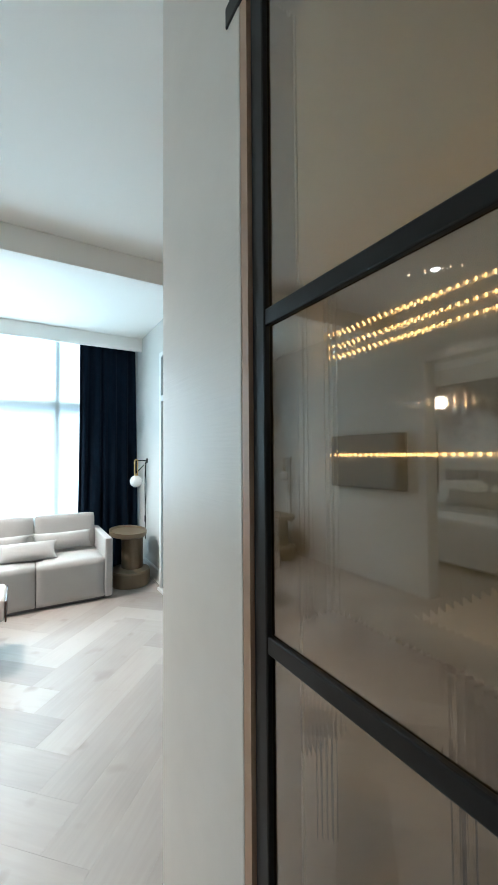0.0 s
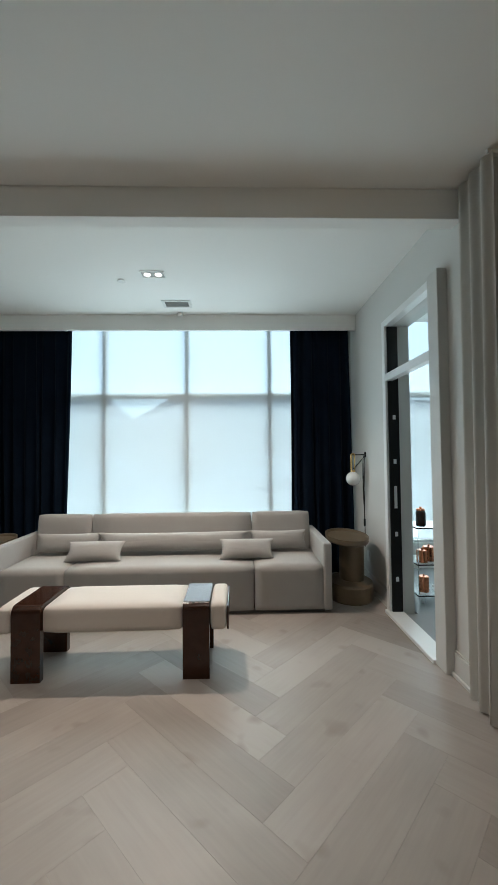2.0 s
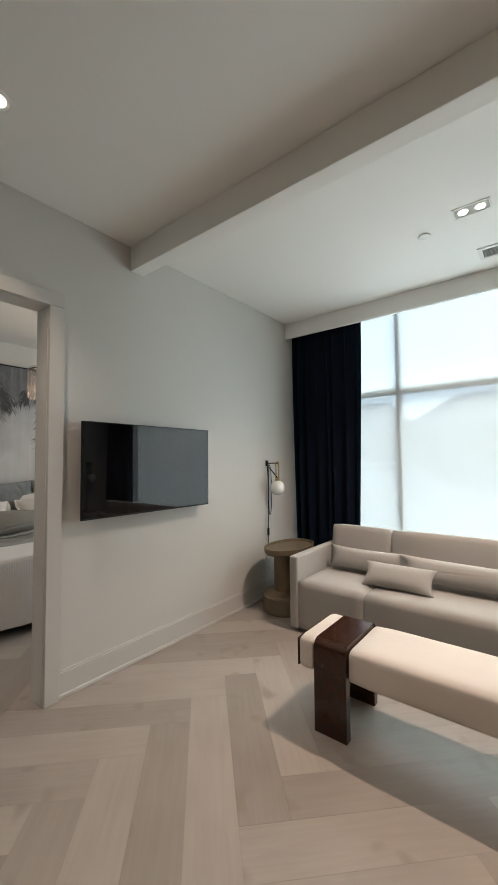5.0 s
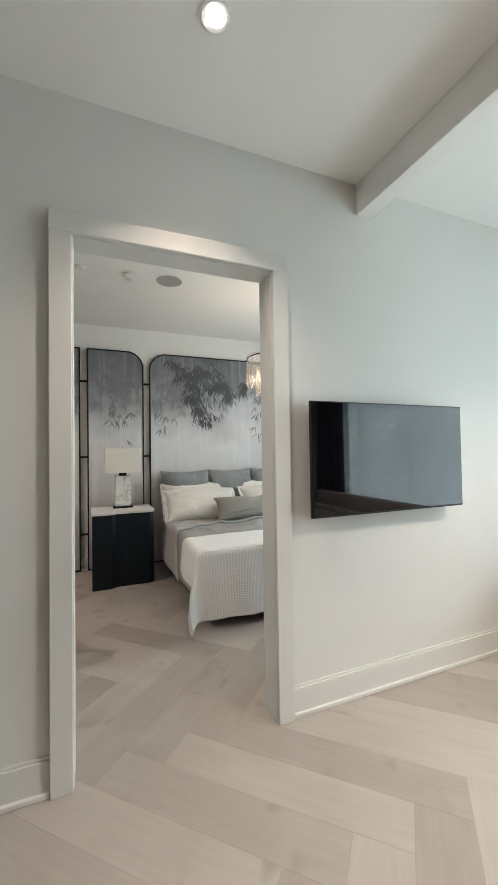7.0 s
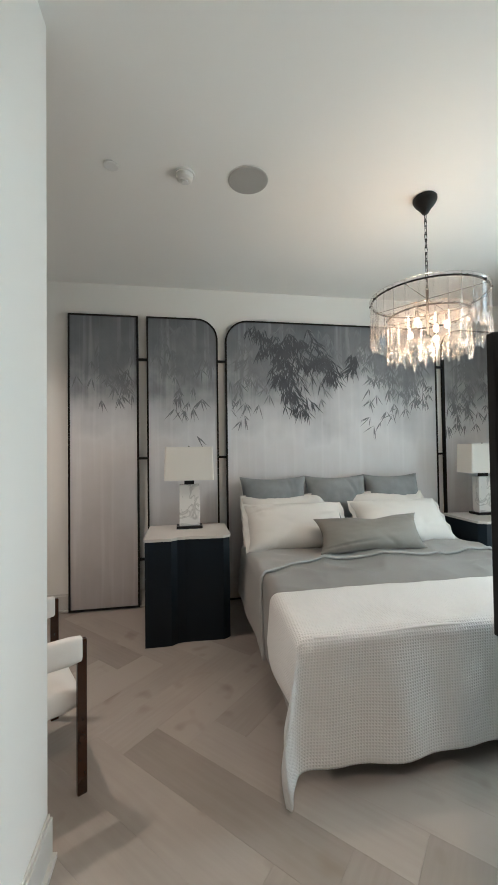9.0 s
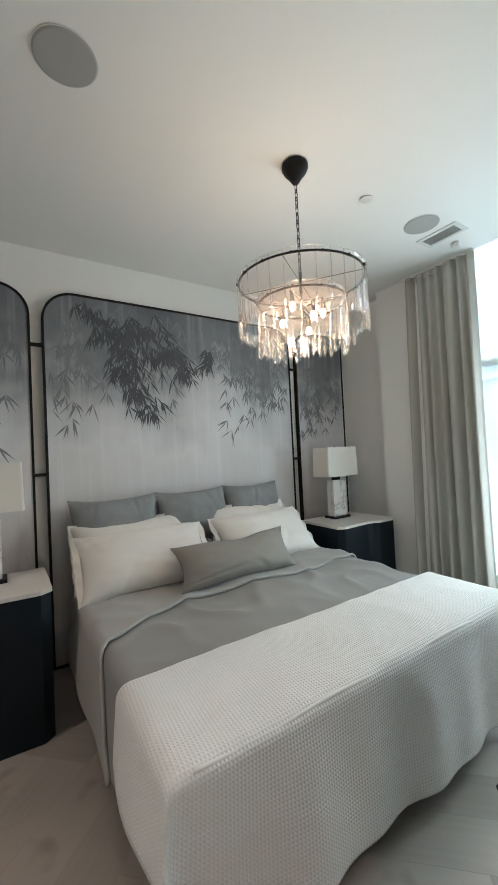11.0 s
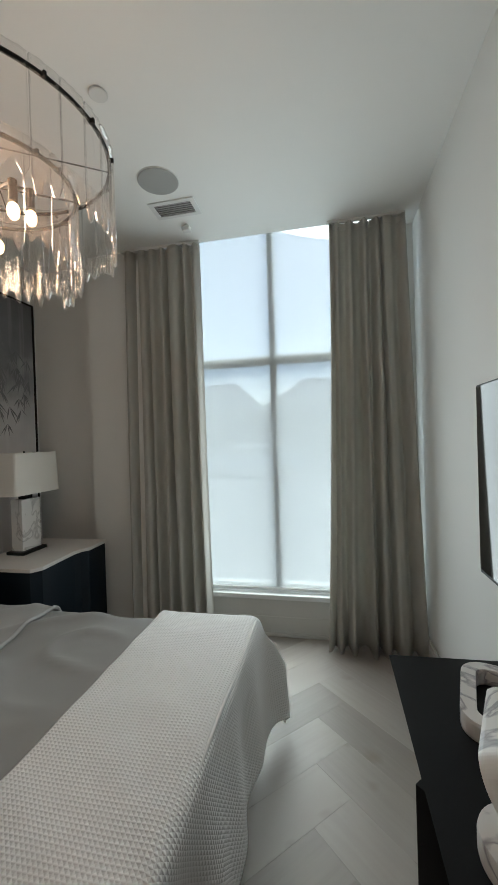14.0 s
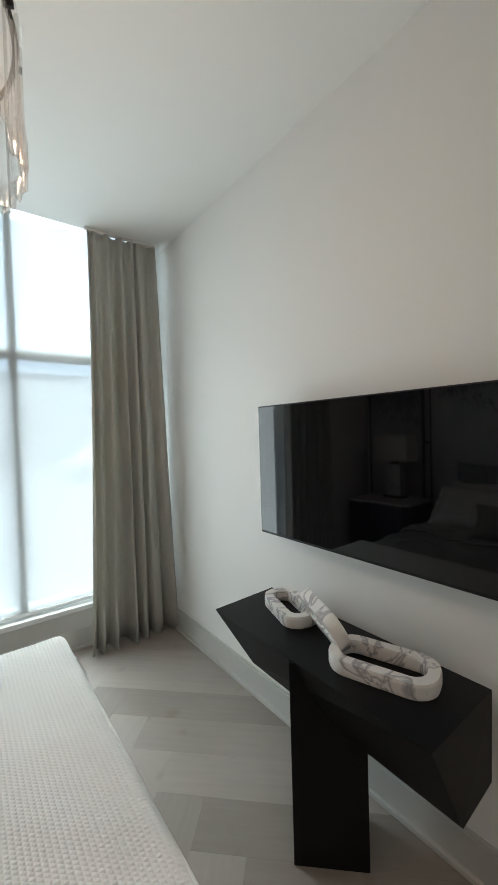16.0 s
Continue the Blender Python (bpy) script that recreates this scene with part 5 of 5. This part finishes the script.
cushion("lumbar_pillow", 0.93, 0.31, 0.20, -5.25, 3.36, 0.775, 34, 90, TAUPE, "taupe sateen long lumbar pillow on the duvet", 52, "", 0.0, 0.0, 0.15)


def nightstand(y0, y1, flip, label):
    t = thing("nightstand", label, "nightstand", "nightstands", at=(0, 0, 0))
    xb, xf = -5.80, -5.265
    w = y1 - y0
    prof = [(0.0, 0.0), (0.30, 0.0), (0.37, 0.035), (0.46, 0.045), (0.92, 0.03), (1.0, 0.07)]
    if flip:
        prof = [(1 - a, d) for a, d in prof][::-1]
    front = [(xf - d, y0 + a * w) for a, d in prof]
    part("body", prism([(xb, y0)] + front + [(xb, y1)], 0.0, 0.79), NAVY_PAINT, t)
    part("top", prism([(xb - 0.005, y0 - 0.008)] + [(x + 0.008, y + (-0.008 if i == 0 else 0.008 if i == len(front) - 1 else 0)) for i, (x, y) in enumerate(front)] + [(xb - 0.005, y1 + 0.008)], 0.79, 0.812), STONE_TOP, t, "pale stone top with a shaped front edge")
    part("door_gap", box(xf - 0.046, xf - 0.040, y0 + w * 0.62, y0 + w * 0.625, 0.03, 0.77), BLACK_METAL, t)
    return t


nightstand(1.545, 2.195, False, "midnight blue nightstand with a pale stone top")
nightstand(4.44, 5.12, True, "midnight blue nightstand with a pale stone top near the window")


def table_lamp(x, y):
    t = thing("table_lamp", "white marble table lamp with a rectangular white shade", "table lamp", "bedside lamps", at=(x, y, 0.812))
    part("foot", box(-0.07, 0.07, -0.11, 0.11, 0.0, 0.022, 0.003), BLACK_METAL, t, "black metal foot")
    part("stem", box(-0.045, 0.045, -0.086, 0.086, 0.022, 0.375, 0.004), MARBLE, t, "white veined marble block")
    part("collar", box(-0.022, 0.022, -0.042, 0.042, 0.375, 0.415, 0.003), BLACK_METAL, t)
    sx, sy, z0, z1 = 0.11, 0.207, 0.415, 0.70
    k = 0.96
    b = bmesh.new()
    lo = [b.verts.new(p) for p in ((-sx, -sy, z0), (sx, -sy, z0), (sx, sy, z0), (-sx, sy, z0))]
    hi = [b.verts.new((p.co.x * k, p.co.y * k, z1)) for p in lo]
    for i in range(4):
        b.faces.new((lo[i], lo[(i + 1) % 4], hi[(i + 1) % 4], hi[i]))
    bmesh.ops.bevel(b, geom=[e for e in b.edges if abs(e.verts[0].co.z - e.verts[1].co.z) > 0.1], offset=0.012, segments=3, profile=0.5, affect="EDGES")
    thicken(part("shade", b, SHADE, t, "rectangular white fabric shade"), 0.004)
    part("finial", cyl(0.006, 0.415, 0.71, 0, 0, 10), BLACK_METAL, t)
    part("spider", box(-sx * k, sx * k, -0.003, 0.003, z1 - 0.03, z1 - 0.026), BLACK_METAL, t)


table_lamp(-5.66, 1.885)
table_lamp(-5.66, 4.785)

# chandelier
CX, CY = -4.495, 3.40
ch = thing("chandelier", "two-tier chandelier of clear glass icicle blades on a dark frame, lit", "chandelier", at=(CX, CY, 0))
part("canopy", lathe([(0.068, CEIL), (0.073, CEIL - 0.006), (0.073, CEIL - 0.022), (0.062, CEIL - 0.045), (0.042, CEIL - 0.068), (0.027, CEIL - 0.090), (0.019, CEIL - 0.104)], 36), BLACK_METAL, ch, "black bell canopy", smooth=True)
zt = 2.47
n = 12
for i in range(n):
    z = zt + (CEIL - 0.104 - zt) * (i + 0.5) / n
    ln, wd = (CEIL - 0.104 - zt) / n * 0.72, 0.008
    pts = [((wd * math.sin(a)) if i % 2 else 0.0, 0.0 if i % 2 else wd * math.sin(a), z + ln * math.cos(a)) for a in np.linspace(0, 2 * math.pi, 12, endpoint=False)]
    part("chain_link", tube(pts, 0.0025, 5, True), BLACK_METAL, ch)
part("stem", cyl(0.009, 2.20, zt + 0.02, 0, 0, 12), BLACK_METAL, ch)


def hoop(name, r, z, h=0.012):
    part(name, tube([(r * math.cos(a), r * math.sin(a), z + h / 2) for a in np.linspace(0, 2 * math.pi, 64, endpoint=False)], 0.006, 8, True), BLACK_METAL, ch, "dark metal hoop", smooth=True)


hoop("outer_hoop", 0.342, 2.427)
hoop("inner_hoop", 0.238, 2.31)
for a in range(4):
    k = a * math.pi / 2 + 0.6
    part("spoke", tube([(0, 0, 2.433), (0.34 * math.cos(k), 0.34 * math.sin(k), 2.433)], 0.002, 6), BLACK_METAL, ch)
    part("spoke", tube([(0, 0, 2.316), (0.238 * math.cos(k), 0.238 * math.sin(k), 2.316)], 0.003, 6), BLACK_METAL, ch)


def blade(rnd, ln, w):
    """Cast glass blade with a few melted tips at its lower end."""
    b = bmesh.new()
    t = 0.006
    cols = 8
    tips = [0.35 + 0.65 * rnd.random() for _ in range(3)]
    rows_z = [0.0, -0.02, -ln * 0.35, -ln * 0.7, -ln * 0.86]
    grid = {}
    for s in (1, -1):
        for i in range(cols + 1):
            x = (i / cols - 0.5) * w
            for j, z in enumerate(rows_z):
                bulge = t * (0.7 + 0.6 * rnd.random()) * (0.5 if i in (0, cols) else 1)
                grid[s, i, j] = b.verts.new((x, s * bulge, z))
    m = len(rows_z) - 1
    for i in range(cols):
        for j in range(m):
            b.faces.new((grid[1, i, j], grid[1, i + 1, j], grid[1, i + 1, j + 1], grid[1, i, j + 1]))
        b.faces.new((grid[-1, i, m - 1], grid[-1, i + 1, m - 1], grid[-1, i + 1, m], grid[-1, i, m]))
    for j in range(m):
        for i in (0, cols):
            b.faces.new((grid[1, i, j], grid[-1, i, j], grid[-1, i, j + 1], grid[1, i, j + 1]))
    for i in range(cols):
        b.faces.new((grid[1, i, 0], grid[-1, i, 0], grid[-1, i + 1, 0], grid[1, i + 1, 0]))
    tip_cols = ((0, 2), (3, 5), (6, 8)) if rnd.random() < 0.5 else ((0, 3), (5, 8), (5, 8))
    done = set()
    for (i0, i1), k in zip(tip_cols, tips):
        if i0 in done:
            continue
        done.add(i0)
        xm = ((i0 + i1) / 2 / cols - 0.5) * w
        zt_ = rows_z[m] - ln * 0.14 * k * 1.3
        ring = [grid[1, i, m] for i in range(i0, i1 + 1)] + [grid[-1, i, m] for i in range(i1, i0 - 1, -1)]
        low = [b.verts.new((xm + (v.co.x - xm) * 0.42, v.co.y * 0.9, zt_ + 0.012)) for v in ring]
        end = b.verts.new((xm, 0, zt_))
        q = len(ring)
        for i in range(q):
            b.faces.new((ring[i], ring[(i + 1) % q], low[(i + 1) % q], low[i]))
            b.faces.new((low[i], low[(i + 1) % q], end))
    bmesh.ops.recalc_face_normals(b, faces=b.faces)
    return b


rnd = random.Random(77)
kinds = []
for i in range(6):
    me = bpy.data.meshes.new("glass_blade")
    b = blade(rnd, 0.40, 0.070)
    b.to_mesh(me)
    b.free()
    me.materials.append(CLEAR)
    me.polygons.foreach_set("use_smooth", [True] * len(me.polygons))
    kinds.append(me)
clip_me = bpy.data.meshes.new("clip")
_b = box(-0.004, 0.004, -0.007, 0.005, -0.029, -0.016, 0.0015)
_b.to_mesh(clip_me)
_b.free()
clip_me.materials.append(BLACK_METAL)
for count, r, z, scale, tag in ((30, 0.350, 2.452, 0.82, "outer"), (21, 0.245, 2.338, 0.76, "inner")):
    for i in range(count):
        a = 2 * math.pi * i / count
        ob = new("glass_blade", kinds[rnd.randrange(6)])
        ob.parent = ch
        ob.matrix_local = pose(r * math.cos(a), r * math.sin(a), z, 0, 0, math.degrees(a) + 90) @ Matrix.Diagonal((1, 1, scale * rnd.uniform(0.9, 1.06), 1))
        ob.visible_shadow = False
        if i % 2 == 0:
            c = new("clip", clip_me)
            c.parent = ch
            c.matrix_local = pose(r * math.cos(a), r * math.sin(a), z, 0, 0, math.degrees(a) + 90)
for i, (dx, dy, z) in enumerate(((-0.10, -0.06, 2.23), (0.09, 0.07, 2.25), (0.05, -0.11, 2.27), (-0.06, 0.10, 2.20), (0.12, -0.03, 2.21))):
    part("socket", cyl(0.012, z + 0.02, z + 0.08, dx, dy, 12), BLACK_METAL, ch)
    part("bulb", ball(0.019, dx, dy, z - 0.005, 14, 10, (0.85, 0.85, 1.3)), FILAMENT, ch, "glowing clear bulb", smooth=True)
    part("socket_arm", tube([(0, 0, z + 0.08), (dx, dy, z + 0.08)], 0.004, 6), BLACK_METAL, ch)

bulb_light(CX + 0.03, CY - 0.03, 2.25, 1.5)

# console table
def hull(points):
    b = bmesh.new()
    for p in points:
        b.verts.new(p)
    bmesh.ops.convex_hull(b, input=b.verts)
    return b


con = thing("console_table", "black satin faceted console table on a slab leg", "console table")
part("tabletop", hull([(-3.352, 3.915, 0.757), (-3.362, 2.874, 0.757), (-2.985, 2.874, 0.757), (-2.985, 3.93, 0.757), (-3.30, 3.70, 0.58), (-3.20, 2.872, 0.452), (-2.99, 2.876, 0.46), (-2.99, 3.70, 0.58)]), BLACK_LACQUER, con, "faceted black top with sloping undersides")
part("leg", prism([(-3.372, 3.391), (-3.179, 3.202), (-3.04, 3.345), (-3.233, 3.534)], 0.0, 0.752), BLACK_LACQUER, con, "black slab leg")


def chain_ring(length, width, t, h):
    """Flat stone ring with rounded ends, lying in the x-y plane."""
    def loop(l, w, n=12):
        r = w / 2
        r1 = min(r, l / 2) * 0.85
        pts = []
        for cx, cy, a0 in ((l / 2 - r1, w / 2 - r1, 0), (-l / 2 + r1, w / 2 - r1, 90), (-l / 2 + r1, -w / 2 + r1, 180), (l / 2 - r1, -w / 2 + r1, 270)):
            pts += [(cx + r1 * math.cos(radians(a0 + 90 * k / n)), cy + r1 * math.sin(radians(a0 + 90 * k / n))) for k in range(n + 1)]
        return pts
    o, i = loop(length, width), loop(length - 2 * t, width - 2 * t)
    b = bmesh.new()
    q = len(o)
    e = h * 0.18
    rows = [[b.verts.new((x * f, y * f, z)) for x, y in src] for src, f, z in ((o, 0.985, 0), (o, 1, e), (o, 1, h - e), (o, 0.985, h), (i, 1.03, h), (i, 1, h - e), (i, 1, e), (i, 1.03, 0))]
    for k in range(8):
        u, v = rows[k], rows[(k + 1) % 8]
        for j in range(q):
            b.faces.new((u[j], u[(j + 1) % q], v[(j + 1) % q], v[j]))
    return b


chain = thing("marble_chain", "carved chain of three veined white marble links", "sculpture", at=(0, 0, 0.757))
a = part("link", chain_ring(0.32, 0.165, 0.042, 0.05), MARBLE_VEINED, chain, smooth=False)
a.matrix_local = pose(-3.105, 3.665, 0.001, 0, 0, 72)
a = part("link", chain_ring(0.34, 0.14, 0.042, 0.05), MARBLE_VEINED, chain)
a.matrix_local = pose(-3.185, 3.42, 0.075, 63, 0, 66)
a = part("link", chain_ring(0.365, 0.195, 0.042, 0.05), MARBLE_VEINED, chain)
a.matrix_local = pose(-3.165, 3.145, 0.001, 0, 0, 108)

# armchair beside the closet wall
ac = thing("armchair", "white upholstered armchair with dark wood legs", "armchair", at=(-4.19, 1.0, 0), turn=28)
part("seat", soft_box(-0.27, 0.27, -0.27, 0.30, 0.33, 0.46, 0.05, 0.02), WHITE_COTTON, ac, smooth=True)


def arm_band(u, v):
    a = math.pi * u
    x = 0.29 * math.cos(a)
    y = -0.10 - 0.26 * math.sin(a)
    return (x, y, 0.54 + 0.14 * v + 0.08 * math.sin(a))


thicken(part("backrest", surface(arm_band, 28, 4), WHITE_COTTON, ac, smooth=True), 0.05)
for s in (-1, 1):
    part("arm", soft_box(0.29 * s - 0.025, 0.29 * s + 0.025, -0.12, 0.30, 0.56, 0.68, 0.024), WHITE_COTTON, ac, smooth=True)
    part("leg", box(0.29 * s - 0.013, 0.29 * s + 0.013, 0.275, 0.315, 0, 0.66, 0.003), WALNUT, ac)
    part("leg", box(0.24 * s - 0.013, 0.24 * s + 0.013, -0.30, -0.26, 0, 0.56, 0.003), WALNUT, ac)

# ------------------------------------------------------------ street
setting("ground", box(-400, 400, 5.71, 800, -0.30, -0.15), ASPHALT, "grey street and forecourt", "ground")


def house(x0, x1, y0, y1, h, ridge):
    t = thing("far_house", "grey rendered house across the street", "house", "houses across the street")
    part("wall", box(x0, x1, y0, y1, -0.15, h), FACADE, t)
    b = bmesh.new()
    p = [b.verts.new(q) for q in ((x0 - 0.4, y0 - 0.4, h), (x1 + 0.4, y0 - 0.4, h), (x1 + 0.4, y1 + 0.4, h), (x0 - 0.4, y1 + 0.4, h), (x0 + 2.2, (y0 + y1) / 2, ridge), (x1 - 2.2, (y0 + y1) / 2, ridge))]
    for f in ((0, 1, 5, 4), (1, 2, 5), (2, 3, 4, 5), (3, 0, 4), (3, 2, 1, 0)):
        b.faces.new([p[i] for i in f])
    part("roof", b, ROOFING, t)
    k = int((x1 - x0) / 2.4)
    for i in range(k):
        xa = x0 + 0.7 + i * (x1 - x0 - 0.7) / k
        wn = part("window", box(xa, xa + 1.2, y0 - 0.03, y0 + 0.02, 1.0, 2.3), SCREEN, t, "dark window")
        part("sill", box(xa - 0.05, xa + 1.25, y0 - 0.08, y0 - 0.03, 0.92, 1.0), WHITE_TRIM, wn)


house(-7.5, 7.5, 27, 36, 3.4, 6.0)
house(-25, -8.6, 29, 38, 3.4, 6.2)
house(8.6, 25, 29, 38, 3.2, 6.0)


def car(x, y, turn):
    c = thing("parked_car", "white parked car across the forecourt", "car", "parked cars", at=(x, y, -0.15), turn=turn)
    side = [(-2.2, 0.35), (-2.25, 0.75), (-1.5, 0.95), (-0.9, 1.42), (0.9, 1.45), (1.7, 1.0), (2.2, 0.9), (2.25, 0.35)]
    b = bmesh.new()
    f = b.faces.new([b.verts.new((a, -0.85, z)) for a, z in side])
    r = bmesh.ops.extrude_face_region(b, geom=[f])
    bmesh.ops.translate(b, vec=(0, 1.7, 0), verts=[v for v in r["geom"] if isinstance(v, bmesh.types.BMVert)])
    bmesh.ops.bevel(b, geom=b.edges[:], offset=0.08, segments=2, profile=0.5, affect="EDGES")
    part("body", b, CAR_WHITE, c)
    for s in (-0.865, 0.855):
        part("side_glass", hull([(-1.3, s, 0.95), (-0.85, s, 1.32), (0.85, s, 1.34), (1.45, s, 0.98), (-1.3, s + 0.01, 0.95), (1.45, s + 0.01, 0.98), (-0.85, s + 0.01, 1.32), (0.85, s + 0.01, 1.34)]), SCREEN, c)
    for sx in (-1.4, 1.4):
        for sy in (-0.87, 0.67):
            w = cyl(0.33, 0, 0.2, 0, 0, 24, 0.03)
            bmesh.ops.rotate(w, verts=w.verts, cent=(0, 0, 0), matrix=Matrix.Rotation(radians(-90), 3, "X"))
            bmesh.ops.translate(w, verts=w.verts, vec=(sx, sy, 0.33))
            part("wheel", w, RUBBER, c)


car(1.0, 18.5, 0)
car(-6.8, 19.5, 4)
car(-14.0, 18.5, 0)

# ------------------------------------------------------------ floor boards
BW, BL, U0, V0 = 0.216, 1.08, 1.966, 1.506
S = math.sqrt(0.5)


def board_mesh(name):
    g, e = 0.0002, 0.0004
    a, c = BL / 2 - g, BW / 2 - g
    vs = [(-a, -c, -0.012), (a, -c, -0.012), (a, c, -0.012), (-a, c, -0.012), (-a, -c, -e), (a, -c, -e), (a, c, -e), (-a, c, -e),
          (-a + e, -c + e, 0), (a - e, -c + e, 0), (a - e, c - e, 0), (-a + e, c - e, 0)]
    fs = [(8, 9, 10, 11)] + [(k, (k + 1) % 4, 4 + (k + 1) % 4, 4 + k) for k in range(4)] + [(4 + k, 4 + (k + 1) % 4, 8 + (k + 1) % 4, 8 + k) for k in range(4)]
    return vs, fs


def to_mesh(name, vs, fs, local):
    me = bpy.data.meshes.new(name)
    me.from_pydata(vs, [], fs)
    uv = me.uv_layers.new(name="UVMap")
    idx = np.empty(len(me.loops), int)
    me.loops.foreach_get("vertex_index", idx)
    uv.data.foreach_set("uv", np.array(local)[idx][:, :2].ravel())
    me.materials.append(OAK)
    return me


vs, fs = board_mesh("board")
shared = to_mesh("board", vs, fs, vs)
places = []
for k in range(-60, 60):
    for m in range(-12, 12):
        for turn, (u, v) in ((0, (U0 + k * BW + m * BL + BL / 2, V0 + k * BW - m * BL + BW / 2)), (1, (U0 + k * BW + BL + m * BL + BW / 2, V0 + (k + 1) * BW - BL / 2 - m * BL))):
            x, y = (u - v) * S, (u + v) * S
            if -6.6 < x < 3.2 and -2.0 < y < 5.9:
                places.append((x, y, 45 + 90 * turn))


def near(p):
    d1 = abs(p[0] + 0.6) / 2.6 + abs(p[1] - 2.7) / 1.9
    d2 = abs(p[0] + 3.6) / 1.2 + abs(p[1] - 3.0) / 2.2
    return min(d1, d2)


places.sort(key=near)
rest_v, rest_f, rest_l = [], [], []
for i, (x, y, a) in enumerate(places):
    m = pose(x, y, 0, 0, 0, a)
    inside = -6.0 < x < 1.1 and -1.1 < y < 5.1
    if i < 290 and inside:
        ob = new("plank", shared)
        ob.parent = floor
        ob.matrix_world = m
    else:
        q = len(rest_v)
        rest_v += [tuple(m @ Vector(p)) for p in vs]
        rest_l += vs
        rest_f += [tuple(q + j for j in f) for f in fs]
fb = to_mesh("floor_boards", rest_v, rest_f, rest_l)
_b = bmesh.new()
_b.from_mesh(fb)
for co, no in (((-6.2, 0, 0), (-1, 0, 0)), ((2.75, 0, 0), (1, 0, 0)), ((0, -1.7, 0), (0, -1, 0)), ((0, 5.6, 0), (0, 1, 0))):
    bmesh.ops.bisect_plane(_b, geom=_b.verts[:] + _b.edges[:] + _b.faces[:], plane_co=co, plane_no=no, clear_outer=True)
_b.to_mesh(fb)
_b.free()
ob = new("floor_boards", fb)
ob.parent = floor
tagged(ob, "further limed oak herringbone boards", kind="stuff")
